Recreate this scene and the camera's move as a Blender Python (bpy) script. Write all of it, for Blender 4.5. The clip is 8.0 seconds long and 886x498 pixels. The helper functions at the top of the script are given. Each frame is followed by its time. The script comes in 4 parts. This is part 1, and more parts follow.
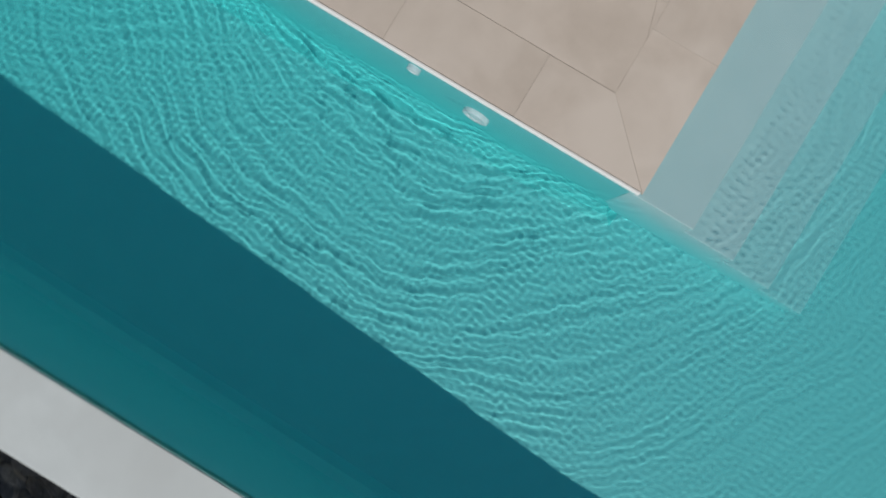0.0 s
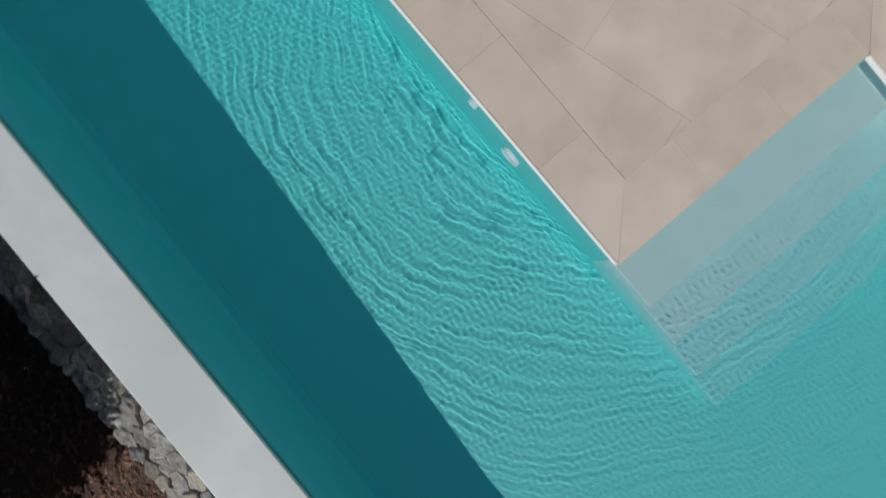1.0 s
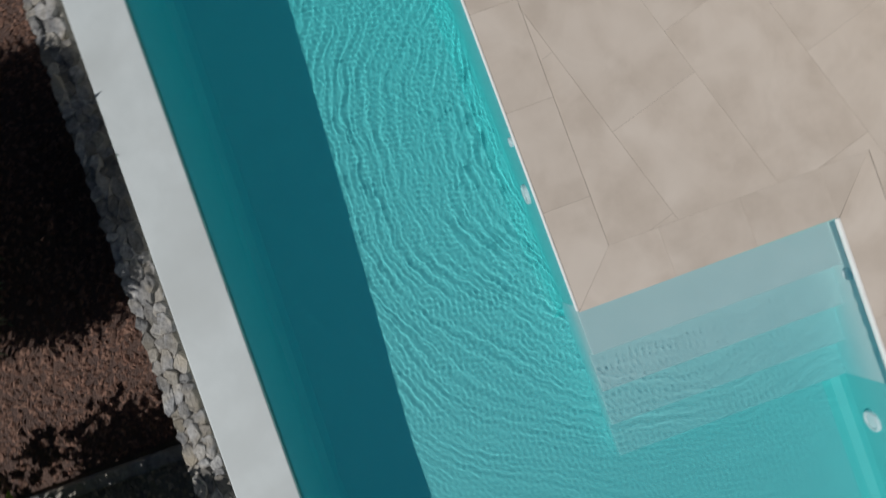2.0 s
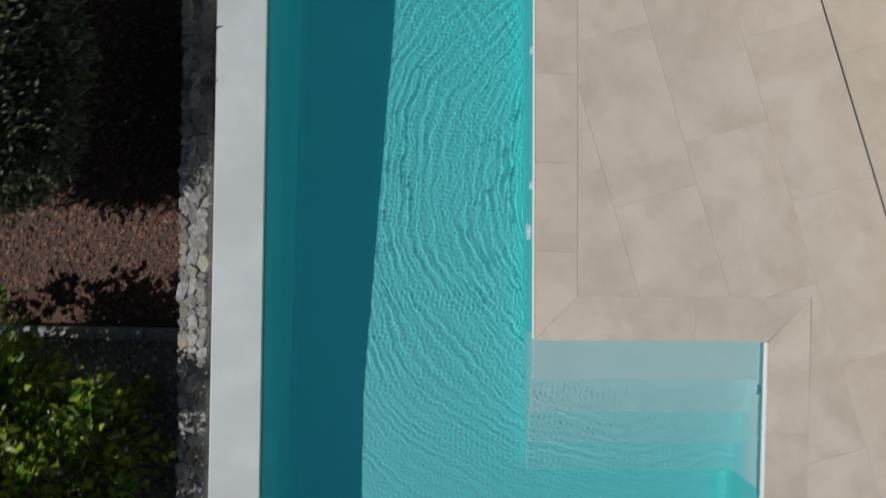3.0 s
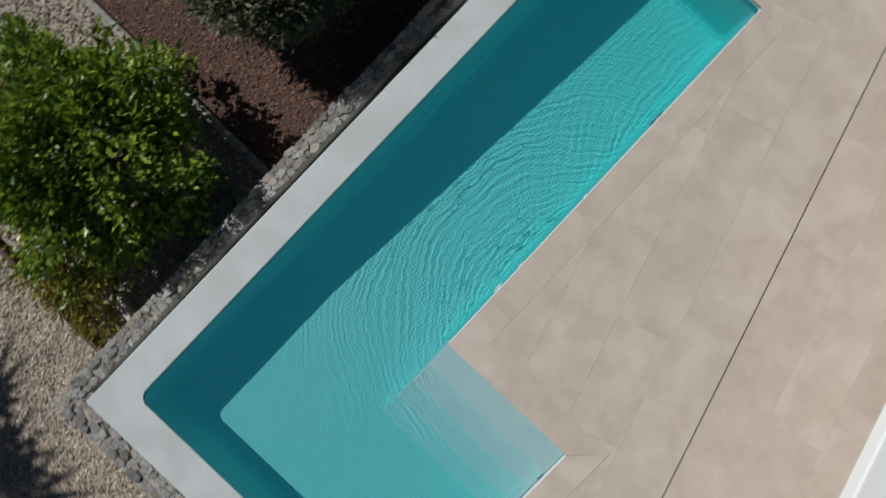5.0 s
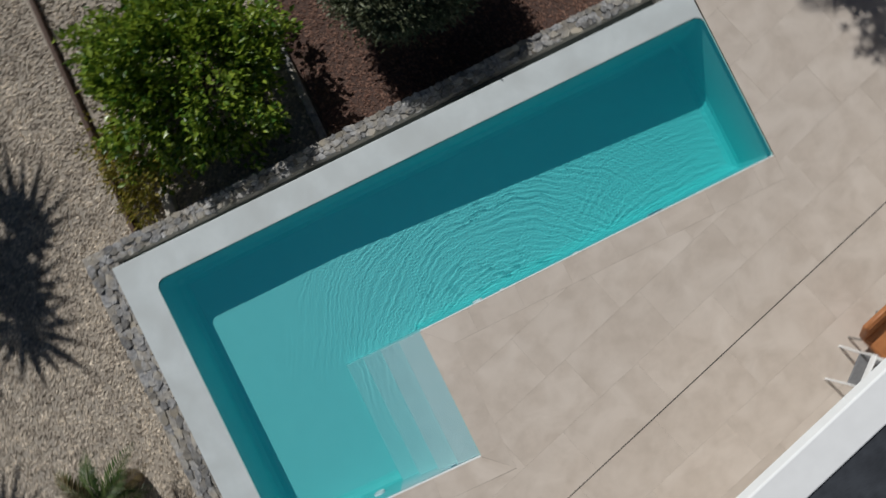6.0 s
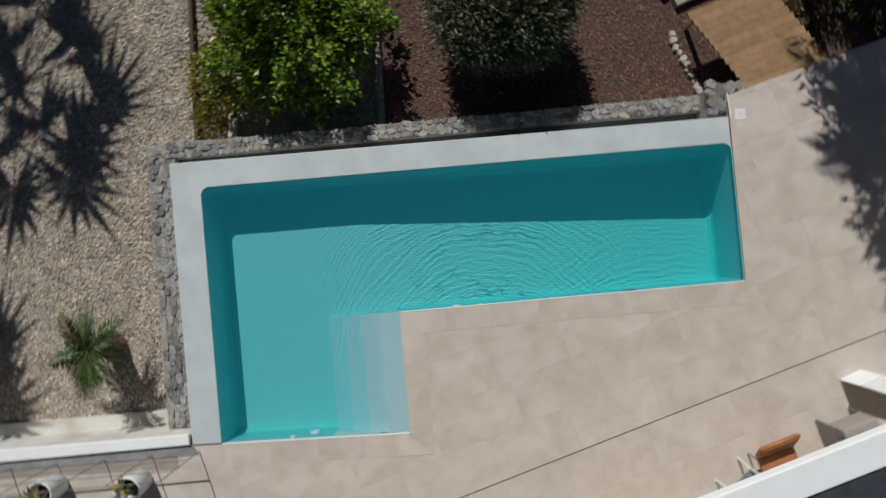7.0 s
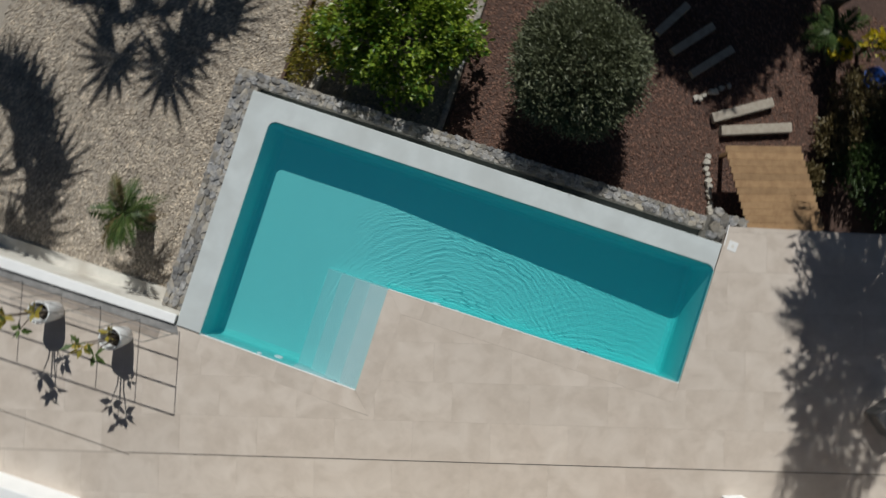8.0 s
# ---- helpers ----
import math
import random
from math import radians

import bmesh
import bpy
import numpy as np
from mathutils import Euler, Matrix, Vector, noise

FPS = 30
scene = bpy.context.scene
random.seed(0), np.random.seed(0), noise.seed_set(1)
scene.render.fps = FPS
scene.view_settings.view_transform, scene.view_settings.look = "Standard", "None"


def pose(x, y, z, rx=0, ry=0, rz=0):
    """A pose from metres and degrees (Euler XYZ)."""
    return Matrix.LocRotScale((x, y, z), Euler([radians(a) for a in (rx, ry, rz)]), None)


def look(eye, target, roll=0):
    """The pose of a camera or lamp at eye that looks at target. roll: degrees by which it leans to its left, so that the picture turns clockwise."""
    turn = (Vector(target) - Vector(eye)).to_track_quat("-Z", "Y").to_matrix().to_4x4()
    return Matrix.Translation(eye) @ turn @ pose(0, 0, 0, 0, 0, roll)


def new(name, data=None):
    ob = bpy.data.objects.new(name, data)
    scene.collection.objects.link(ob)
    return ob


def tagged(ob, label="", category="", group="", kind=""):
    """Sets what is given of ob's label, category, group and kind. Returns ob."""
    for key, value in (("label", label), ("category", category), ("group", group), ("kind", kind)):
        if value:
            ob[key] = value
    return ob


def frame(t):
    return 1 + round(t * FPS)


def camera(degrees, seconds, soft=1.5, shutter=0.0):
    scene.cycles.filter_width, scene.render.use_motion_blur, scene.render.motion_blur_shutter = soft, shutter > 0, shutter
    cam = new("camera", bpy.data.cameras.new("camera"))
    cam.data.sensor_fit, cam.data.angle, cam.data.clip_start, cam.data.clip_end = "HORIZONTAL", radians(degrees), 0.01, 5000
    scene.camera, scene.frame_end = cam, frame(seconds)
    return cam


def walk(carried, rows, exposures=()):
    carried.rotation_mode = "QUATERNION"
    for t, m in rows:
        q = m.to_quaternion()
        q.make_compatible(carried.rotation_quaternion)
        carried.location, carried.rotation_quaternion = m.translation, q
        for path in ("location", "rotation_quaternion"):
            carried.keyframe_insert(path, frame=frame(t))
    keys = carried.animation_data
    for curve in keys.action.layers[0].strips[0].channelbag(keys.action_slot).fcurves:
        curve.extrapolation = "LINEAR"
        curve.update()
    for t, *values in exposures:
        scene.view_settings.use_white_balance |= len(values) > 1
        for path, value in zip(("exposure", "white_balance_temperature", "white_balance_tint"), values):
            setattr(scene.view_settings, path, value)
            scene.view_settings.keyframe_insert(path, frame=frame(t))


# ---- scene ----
cam = camera(70.0, 8.0, soft=1.5, shutter=0.5)
# seconds, eye x, y, height over the deck, turn; the lens looks straight down but for a degree
ROWS = [
    (0.0, 0.683, 0.810, 3.268, -149.18),
    (0.5, 0.689, 0.814, 3.627, -138.96),
    (1.0, 0.700, 0.796, 3.945, -130.10),
    (1.5, 0.690, 0.793, 4.306, -119.69),
    (2.0, 0.685, 0.785, 4.698, -110.18),
    (2.5, 0.681, 0.778, 5.125, -100.13),
    (3.0, 0.681, 0.771, 5.590, -89.70),
    (3.5, 0.695, 0.747, 6.163, -78.56),
    (4.0, 0.707, 0.739, 6.727, -67.22),
    (4.5, 0.730, 0.753, 7.413, -56.89),
    (5.0, 0.745, 0.741, 8.084, -46.88),
    (5.5, 0.775, 0.747, 8.742, -36.68),
    (6.0, 0.807, 0.757, 9.420, -26.43),
    (6.5, 0.840, 0.774, 10.107, -15.90),
    (7.0, 0.857, 0.790, 10.768, -5.15),
    (7.5, 0.873, 0.831, 11.523, 6.69),
    (8.0, 0.892, 0.858, 12.262, 17.92),
]
walk(cam, [(t, pose(x, y, z, 1.1, 0.29, turn)) for t, x, y, z, turn in ROWS], exposures=((0.0, -0.56, 6080, 9), (4.5, -0.57, 6080, 8), (6.5, -0.6, 6020, 8), (8.0, -0.46, 6100, 6)))

# ---- light ----
SUN_WAY = Vector((-0.25, 0.965, 0.0)).normalized()
ELEV = radians(43.0)
world = bpy.data.worlds.new("sky")
scene.world = world
world.use_nodes = True
wn = world.node_tree
sky = wn.nodes.new("ShaderNodeTexSky")
sky.sky_type = "NISHITA"
sky.sun_disc = False
sky.ozone_density = 3.0
sky.dust_density = 0.4
sky.sun_elevation = ELEV
sky.sun_rotation = math.atan2(SUN_WAY.x, SUN_WAY.y)
wn.nodes["Background"].inputs["Strength"].default_value = 0.0245
wn.links.new(sky.outputs[0], wn.nodes["Background"].inputs["Color"])
sun_data = bpy.data.lights.new("sun", "SUN")
sun_data.energy = 5.0
sun_data.angle = radians(0.53)
sun_data.color = (1.0, 0.945, 0.875)
sun_data.cycles.is_caustics_light = True
sun = new("sun", sun_data)
sun_from = Vector((SUN_WAY.x * math.cos(ELEV), SUN_WAY.y * math.cos(ELEV), math.sin(ELEV)))
sun.matrix_world = look(sun_from * 30, (0, 0, 0))

# ---- materials ----


def material(name, base, base2=None, scale=6.0, rough=0.7, bump=0.2, bump_scale=40.0, metal=0.0, vary=0.0, stain=None, stain_scale=1.2, spec=0.5, detail=6.0, per_island=0.0, low=0.35, high=0.65, shift=0.0):
    """Two-tone noise colour, larger stains, per-object tone and fine relief."""
    m = bpy.data.materials.new(name)
    m.use_nodes = True
    nt = m.node_tree
    n, l = nt.nodes, nt.links
    bsdf = n["Principled BSDF"]
    bsdf.inputs["Roughness"].default_value = rough
    bsdf.inputs["Metallic"].default_value = metal
    bsdf.inputs["Specular IOR Level"].default_value = spec
    geo = n.new("ShaderNodeNewGeometry")
    pos = geo.outputs["Position"]
    if shift:
        # every piece is cut from another part of the pattern
        info = n.new("ShaderNodeObjectInfo")
        away = n.new("ShaderNodeVectorMath")
        away.operation = "MULTIPLY_ADD"
        away.inputs[1].default_value = (shift, shift * 0.7, shift * 0.3)
        l.new(info.outputs["Random"], away.inputs[0])
        l.new(pos, away.inputs[2])
        pos = away.outputs[0]
    tex = n.new("ShaderNodeTexNoise")
    tex.inputs["Scale"].default_value = scale
    tex.inputs["Detail"].default_value = detail
    tex.inputs["Roughness"].default_value = 0.6
    l.new(pos, tex.inputs["Vector"])
    ramp = n.new("ShaderNodeMapRange")
    ramp.inputs["From Min"].default_value, ramp.inputs["From Max"].default_value = low, high
    l.new(tex.outputs["Fac"], ramp.inputs["Value"])
    mix = n.new("ShaderNodeMix")
    mix.data_type = "RGBA"
    mix.inputs["A"].default_value = (*base, 1)
    mix.inputs["B"].default_value = (*(base2 or base), 1)
    l.new(ramp.outputs["Result"], mix.inputs["Factor"])
    colour = mix.outputs["Result"]
    if stain:
        big = n.new("ShaderNodeTexNoise")
        big.inputs["Scale"].default_value = stain_scale
        big.inputs["Detail"].default_value = 4.0
        big.inputs["Distortion"].default_value = 0.6
        l.new(pos, big.inputs["Vector"])
        r2 = n.new("ShaderNodeMapRange")
        r2.inputs["From Min"].default_value, r2.inputs["From Max"].default_value = 0.42, 0.68
        l.new(big.outputs["Fac"], r2.inputs["Value"])
        mix2 = n.new("ShaderNodeMix")
        mix2.data_type = "RGBA"
        mix2.inputs["B"].default_value = (*stain, 1)
        l.new(r2.outputs["Result"], mix2.inputs["Factor"])
        l.new(colour, mix2.inputs["A"])
        colour = mix2.outputs["Result"]
    for source, amount in (("object", vary), ("island", per_island)):
        if amount:
            hsv = n.new("ShaderNodeHueSaturation")
            mr = n.new("ShaderNodeMapRange")
            mr.inputs["To Min"].default_value, mr.inputs["To Max"].default_value = 1 - amount, 1 + amount
            rnd = n.new("ShaderNodeObjectInfo").outputs["Random"] if source == "object" else geo.outputs["Random Per Island"]
            l.new(rnd, mr.inputs["Value"])
            l.new(mr.outputs["Result"], hsv.inputs["Value"])
            l.new(colour, hsv.inputs["Color"])
            colour = hsv.outputs["Color"]
    l.new(colour, bsdf.inputs["Base Color"])
    if bump:
        bt = n.new("ShaderNodeTexNoise")
        bt.inputs["Scale"].default_value = bump_scale
        bt.inputs["Detail"].default_value = 5.0
        l.new(pos, bt.inputs["Vector"])
        bp = n.new("ShaderNodeBump")
        bp.inputs["Strength"].default_value = bump
        bp.inputs["Distance"].default_value = 0.02
        l.new(bt.outputs["Fac"], bp.inputs["Height"])
        l.new(bp.outputs["Normal"], bsdf.inputs["Normal"])
    return m


def leaf_material(name, base, base2, thin=0.35, rough=0.45):
    """A leaf: two greens varied leaf by leaf, with light coming through."""
    m = bpy.data.materials.new(name)
    m.use_nodes = True
    nt = m.node_tree
    n, l = nt.nodes, nt.links
    bsdf, out = n["Principled BSDF"], n["Material Output"]
    geo = n.new("ShaderNodeNewGeometry")
    mix = n.new("ShaderNodeMix")
    mix.data_type = "RGBA"
    mix.inputs["A"].default_value = (*base, 1)
    mix.inputs["B"].default_value = (*base2, 1)
    l.new(geo.outputs["Random Per Island"], mix.inputs["Factor"])
    l.new(mix.outputs["Result"], bsdf.inputs["Base Color"])
    bsdf.inputs["Roughness"].default_value = rough
    tl = n.new("ShaderNodeBsdfTranslucent")
    l.new(mix.outputs["Result"], tl.inputs["Color"])
    ms = n.new("ShaderNodeMixShader")
    ms.inputs["Fac"].default_value = thin
    l.new(bsdf.outputs[0], ms.inputs[1])
    l.new(tl.outputs[0], ms.inputs[2])
    l.new(ms.outputs[0], out.inputs["Surface"])
    return m


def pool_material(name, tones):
    """Fine plaster of the basin, the water's tint painted in: pale sand on the shallow treads, turquoise growing with
    the depth.
    """
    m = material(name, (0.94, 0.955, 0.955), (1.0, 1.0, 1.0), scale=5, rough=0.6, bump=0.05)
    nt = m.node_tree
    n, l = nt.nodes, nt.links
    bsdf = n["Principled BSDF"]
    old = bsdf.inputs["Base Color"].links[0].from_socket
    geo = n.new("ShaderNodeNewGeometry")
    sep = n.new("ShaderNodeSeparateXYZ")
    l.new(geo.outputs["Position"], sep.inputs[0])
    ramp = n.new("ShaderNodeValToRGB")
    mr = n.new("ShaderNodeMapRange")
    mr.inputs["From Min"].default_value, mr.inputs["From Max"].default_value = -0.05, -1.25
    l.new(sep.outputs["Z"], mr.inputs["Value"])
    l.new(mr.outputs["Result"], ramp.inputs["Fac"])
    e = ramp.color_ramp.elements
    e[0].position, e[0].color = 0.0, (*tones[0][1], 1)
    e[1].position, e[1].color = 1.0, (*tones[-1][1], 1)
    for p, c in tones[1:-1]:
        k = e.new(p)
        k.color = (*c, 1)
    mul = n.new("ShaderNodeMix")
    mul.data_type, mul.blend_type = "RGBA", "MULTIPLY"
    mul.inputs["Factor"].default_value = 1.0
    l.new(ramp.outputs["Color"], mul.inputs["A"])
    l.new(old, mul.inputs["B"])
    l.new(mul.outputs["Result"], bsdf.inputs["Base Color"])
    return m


def water_material():
    m = bpy.data.materials.new("water")
    m.use_nodes = True
    n, l = m.node_tree.nodes, m.node_tree.links
    n.remove(n["Principled BSDF"])
    # clear water; a teal diffuse share paints in light scattered back from its depth
    clear = n.new("ShaderNodeBsdfRefraction")
    clear.inputs["Color"].default_value = (0.95, 0.995, 0.995, 1)
    clear.inputs["Roughness"].default_value = 0.0
    clear.inputs["IOR"].default_value = WATER_IOR
    scatter_tint = n.new("ShaderNodeBsdfDiffuse")
    scatter_tint.inputs["Color"].default_value = (0.05, 0.515, 0.72, 1)
    mix = n.new("ShaderNodeMixShader")
    mix.inputs["Fac"].default_value = 0.165
    l.new(clear.outputs[0], mix.inputs[1])
    l.new(scatter_tint.outputs[0], mix.inputs[2])
    gloss = n.new("ShaderNodeBsdfGlossy")
    gloss.inputs["Roughness"].default_value = 0.05
    mix2 = n.new("ShaderNodeMixShader")
    mix2.inputs["Fac"].default_value = 0.02
    l.new(mix.outputs[0], mix2.inputs[1])
    l.new(gloss.outputs[0], mix2.inputs[2])
    l.new(mix2.outputs[0], n["Material Output"].inputs["Surface"])
    return m


WATER_IOR = 1.05
# pale plaster with the water's absorption put into its colour, by depth
FLOOR_WATER_TINT = ((0.0, (0.66, 0.66, 0.62)), (0.12, (0.60, 0.68, 0.655)), (0.26, (0.44, 0.62, 0.61)), (0.40, (0.30, 0.61, 0.60)), (0.62, (0.165, 0.57, 0.56)), (1.0, (0.075, 0.54, 0.52)))
WALL_WATER_TINT = ((0.0, (0.28, 0.54, 0.52)), (0.15, (0.18, 0.54, 0.51)), (0.6, (0.09, 0.54, 0.51)), (1.0, (0.05, 0.53, 0.51)))
MAT_POOL = pool_material("pool_plaster", FLOOR_WATER_TINT)
MAT_POOL_WALL = pool_material("pool_wall_plaster", WALL_WATER_TINT)
MAT_WATER = water_material()
MAT_TILE = material("porcelain_tile", (0.505, 0.432, 0.364), (0.57, 0.493, 0.421), scale=3.6, rough=0.55, bump=0.03, bump_scale=120, vary=0.035, stain=(0.615, 0.54, 0.468), stain_scale=1.9, shift=90)
MAT_GROUT = material("grout", (0.36, 0.305, 0.26), (0.30, 0.255, 0.215), rough=0.9)
MAT_DARK = material("drain_slot", (0.05, 0.045, 0.04), rough=0.8)
MAT_COPING = material("white_cement", (0.54, 0.58, 0.58), (0.59, 0.63, 0.63), scale=3, rough=0.6, bump=0.04, bump_scale=150, stain=(0.50, 0.53, 0.525))
MAT_WHITE = material("white_render", (0.86, 0.86, 0.85), (0.9, 0.9, 0.89), scale=4, rough=0.8, bump=0.1, bump_scale=80)
MAT_TRIM = material("white_lip", (0.78, 0.76, 0.73), (0.82, 0.81, 0.79), scale=12, rough=0.6, bump=0.05)
MAT_STONE = material("rubble_stone", (0.14, 0.14, 0.145), (0.36, 0.35, 0.34), scale=13, rough=0.9, bump=0.9, bump_scale=35, vary=0.4, stain=(0.32, 0.28, 0.22), stain_scale=2.6, shift=40)
MAT_MORTAR = material("stone_core", (0.26, 0.24, 0.21), (0.36, 0.33, 0.29), scale=20, rough=0.95, bump=0.6)
MAT_GRAVEL = material("pale_gravel", (0.28, 0.24, 0.195), (0.48, 0.42, 0.345), scale=38, rough=0.95, bump=1.0, bump_scale=45, stain=(0.36, 0.32, 0.27), stain_scale=0.7, detail=3, low=0.3, high=0.7)
MAT_EARTH = material("dry_earth", (0.16, 0.12, 0.09), (0.22, 0.17, 0.12), scale=3, rough=0.95, bump=0.6)
MAT_MULCH = material("bark_mulch", (0.04, 0.024, 0.019), (0.13, 0.078, 0.062), scale=45, rough=0.95, bump=1.0, bump_scale=50, stain=(0.10, 0.06, 0.045), stain_scale=1.5, low=0.3, high=0.7)
MAT_BARK_CHIP = material("bark_chip", (0.085, 0.04, 0.027), (0.21, 0.12, 0.086), scale=20, rough=0.95, bump=0.3, per_island=0.45)
MAT_PEBBLE = material("gravel_stone", (0.34, 0.29, 0.235), (0.60, 0.52, 0.42), scale=3, rough=0.95, bump=0.2, per_island=0.45)
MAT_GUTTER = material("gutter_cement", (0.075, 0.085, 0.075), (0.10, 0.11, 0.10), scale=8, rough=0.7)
MAT_WOOD = material("oiled_decking", (0.27, 0.16, 0.075), (0.36, 0.225, 0.11), scale=7, rough=0.65, bump=0.25, bump_scale=60, vary=0.14)
MAT_SLEEPER = material("weathered_sleeper", (0.36, 0.31, 0.25), (0.45, 0.40, 0.33), scale=12, rough=0.9, bump=0.4, vary=0.1)
MAT_EDGING = material("rusted_edging", (0.06, 0.035, 0.025), (0.10, 0.06, 0.04), scale=20, rough=0.8)
MAT_METAL = material("grey_steel", (0.24, 0.23, 0.22), (0.28, 0.27, 0.26), scale=30, rough=0.45, metal=0.6, bump=0.05)
MAT_CERAMIC = material("white_ceramic", (0.78, 0.78, 0.77), (0.82, 0.82, 0.81), scale=10, rough=0.35, bump=0.02)
MAT_SOIL = material("potting_soil", (0.02, 0.015, 0.012), (0.05, 0.04, 0.03), scale=60, rough=0.95, bump=1.0)
MAT_LEATHER = material("tan_leather", (0.34, 0.13, 0.045), (0.42, 0.17, 0.06), scale=9, rough=0.5, bump=0.15, bump_scale=90)
MAT_TAUPE = material("taupe_fabric", (0.30, 0.26, 0.23), (0.36, 0.31, 0.28), scale=25, rough=0.9, bump=0.2, bump_scale=200)
MAT_GREY = material("grey_fabric", (0.16, 0.16, 0.165), (0.2, 0.2, 0.205), scale=25, rough=0.9, bump=0.2, bump_scale=200)
MAT_WHITE_PAINT = material("white_lacquer", (0.76, 0.76, 0.75), (0.8, 0.8, 0.79), scale=10, rough=0.4, bump=0.02)
MAT_TRUNK = material("bark", (0.10, 0.075, 0.055), (0.19, 0.15, 0.11), scale=25, rough=0.95, bump=0.9, bump_scale=30)
MAT_LEAF_BRIGHT = leaf_material("citrus_leaf", (0.045, 0.125, 0.014), (0.34, 0.43, 0.045), thin=0.32, rough=0.35)
MAT_LEAF_OLIVE = leaf_material("olive_leaf", (0.06, 0.075, 0.035), (0.21, 0.225, 0.125), thin=0.22, rough=0.5)
MAT_LEAF_PALM = leaf_material("palm_leaf", (0.045, 0.09, 0.02), (0.11, 0.15, 0.04), thin=0.25)
MAT_LEAF_YELLOW = leaf_material("yellowing_leaf", (0.14, 0.16, 0.02), (0.38, 0.29, 0.045))
MAT_LEAF_DRY = leaf_material("dry_leaf", (0.10, 0.08, 0.03), (0.26, 0.2, 0.09), thin=0.2)
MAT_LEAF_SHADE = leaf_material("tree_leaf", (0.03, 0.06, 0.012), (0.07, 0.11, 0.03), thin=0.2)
MAT_PETAL = leaf_material("yellow_petal", (0.55, 0.42, 0.01), (0.7, 0.6, 0.03), thin=0.3)
MAT_BLUE = material("blue_plastic", (0.02, 0.07, 0.3), (0.03, 0.09, 0.36), scale=10, rough=0.5)
MAT_ROCK = material("pale_rock", (0.42, 0.38, 0.32), (0.58, 0.54, 0.47), scale=12, rough=0.9, bump=0.7, bump_scale=30, vary=0.15)
MAT_SLAB = material("pale_slab", (0.62, 0.60, 0.54), (0.70, 0.67, 0.61), scale=6, rough=0.85, bump=0.2, stain=(0.5, 0.46, 0.4))
# near-black, so the parapet's shade on the roof is put into the colour
MAT_ROOF = material("shaded_roof", (0.03, 0.033, 0.04), (0.05, 0.055, 0.065), scale=5, rough=0.8)

# ---- mesh helpers ----


def part(name, bm, mat, parent=None, label="", smooth=False):
    """Link a bmesh as one mesh object, under parent where one is given."""
    me = bpy.data.meshes.new(name)
    bm.normal_update()
    bm.to_mesh(me)
    bm.free()
    me.materials.append(mat)
    if smooth:
        me.polygons.foreach_set("use_smooth", [True] * len(me.polygons))
    ob = new(name, me)
    if parent:
        ob.parent = parent
        ob.matrix_parent_inverse = parent.matrix_basis.inverted()
    if label:
        ob["label"] = label
    return ob


def thing(name, at, label, category, group="", kind=""):
    ob = new(name)
    ob.matrix_basis = at if isinstance(at, Matrix) else Matrix.Translation(at)
    ob.empty_display_size = 0.1
    return tagged(ob, label, category, group, kind)


def box(bm, lo, hi, bevel=0.0, m=None, segments=2):
    """An upright block between two corners, its edges rounded, added to bm."""
    c = [(a + b) / 2 for a, b in zip(lo, hi)]
    s = [abs(b - a) for a, b in zip(lo, hi)]
    mat = (m or Matrix()) @ Matrix.Translation(c) @ Matrix.Diagonal((*s, 1))
    made = bmesh.ops.create_cube(bm, size=1, matrix=mat)["verts"]
    if bevel:
        edges = list({e for v in made for e in v.link_edges})
        bmesh.ops.bevel(bm, geom=edges, offset=bevel, segments=segments, affect="EDGES", profile=0.5)
    return bm


def prism(bm, pts, z0, z1, bevel=0.0):
    """An upright prism over the outline pts (counter-clockwise); z0 and z1 may be numbers or functions of x, y."""
    f0 = z0 if callable(z0) else (lambda x, y: z0)
    f1 = z1 if callable(z1) else (lambda x, y: z1)
    lo = [bm.verts.new((x, y, f0(x, y))) for x, y in pts]
    hi = [bm.verts.new((x, y, f1(x, y))) for x, y in pts]
    k = len(pts)
    top = bm.faces.new(hi)
    bm.faces.new(lo[::-1])
    for i in range(k):
        bm.faces.new((lo[i], lo[(i + 1) % k], hi[(i + 1) % k], hi[i]))
    if bevel:
        bmesh.ops.bevel(bm, geom=list(top.edges), offset=bevel, segments=2, affect="EDGES", profile=0.5)
    return bm


def tube(bm, path, radii, sides=8):
    """A round bar along a path of points, with a radius at each."""
    rings = []
    path = [Vector(p) for p in path]
    for i, p in enumerate(path):
        d = (path[min(i + 1, len(path) - 1)] - path[max(i - 1, 0)]).normalized()
        u = d.cross(Vector((0, 0, 1)) if abs(d.z) < 0.9 else Vector((1, 0, 0))).normalized()
        v = d.cross(u)
        r = radii[i] if isinstance(radii, (list, tuple)) else radii
        rings.append([bm.verts.new(p + r * (math.cos(a) * u + math.sin(a) * v)) for a in (2 * math.pi * k / sides for k in range(sides))])
    for a, b in zip(rings, rings[1:]):
        for k in range(sides):
            bm.faces.new((a[k], a[(k + 1) % sides], b[(k + 1) % sides], b[k]))
    bm.faces.new(rings[0][::-1])
    bm.faces.new(rings[-1])
    return bm


def lathe(bm, profile, sides=40, at=(0, 0, 0)):
    rings = [[bm.verts.new((at[0] + r * math.cos(2 * math.pi * k / sides), at[1] + r * math.sin(2 * math.pi * k / sides), at[2] + z)) for k in range(sides)] for r, z in profile]
    for a, b in zip(rings, rings[1:]):
        for k in range(sides):
            bm.faces.new((a[k], a[(k + 1) % sides], b[(k + 1) % sides], b[k]))
    return bm


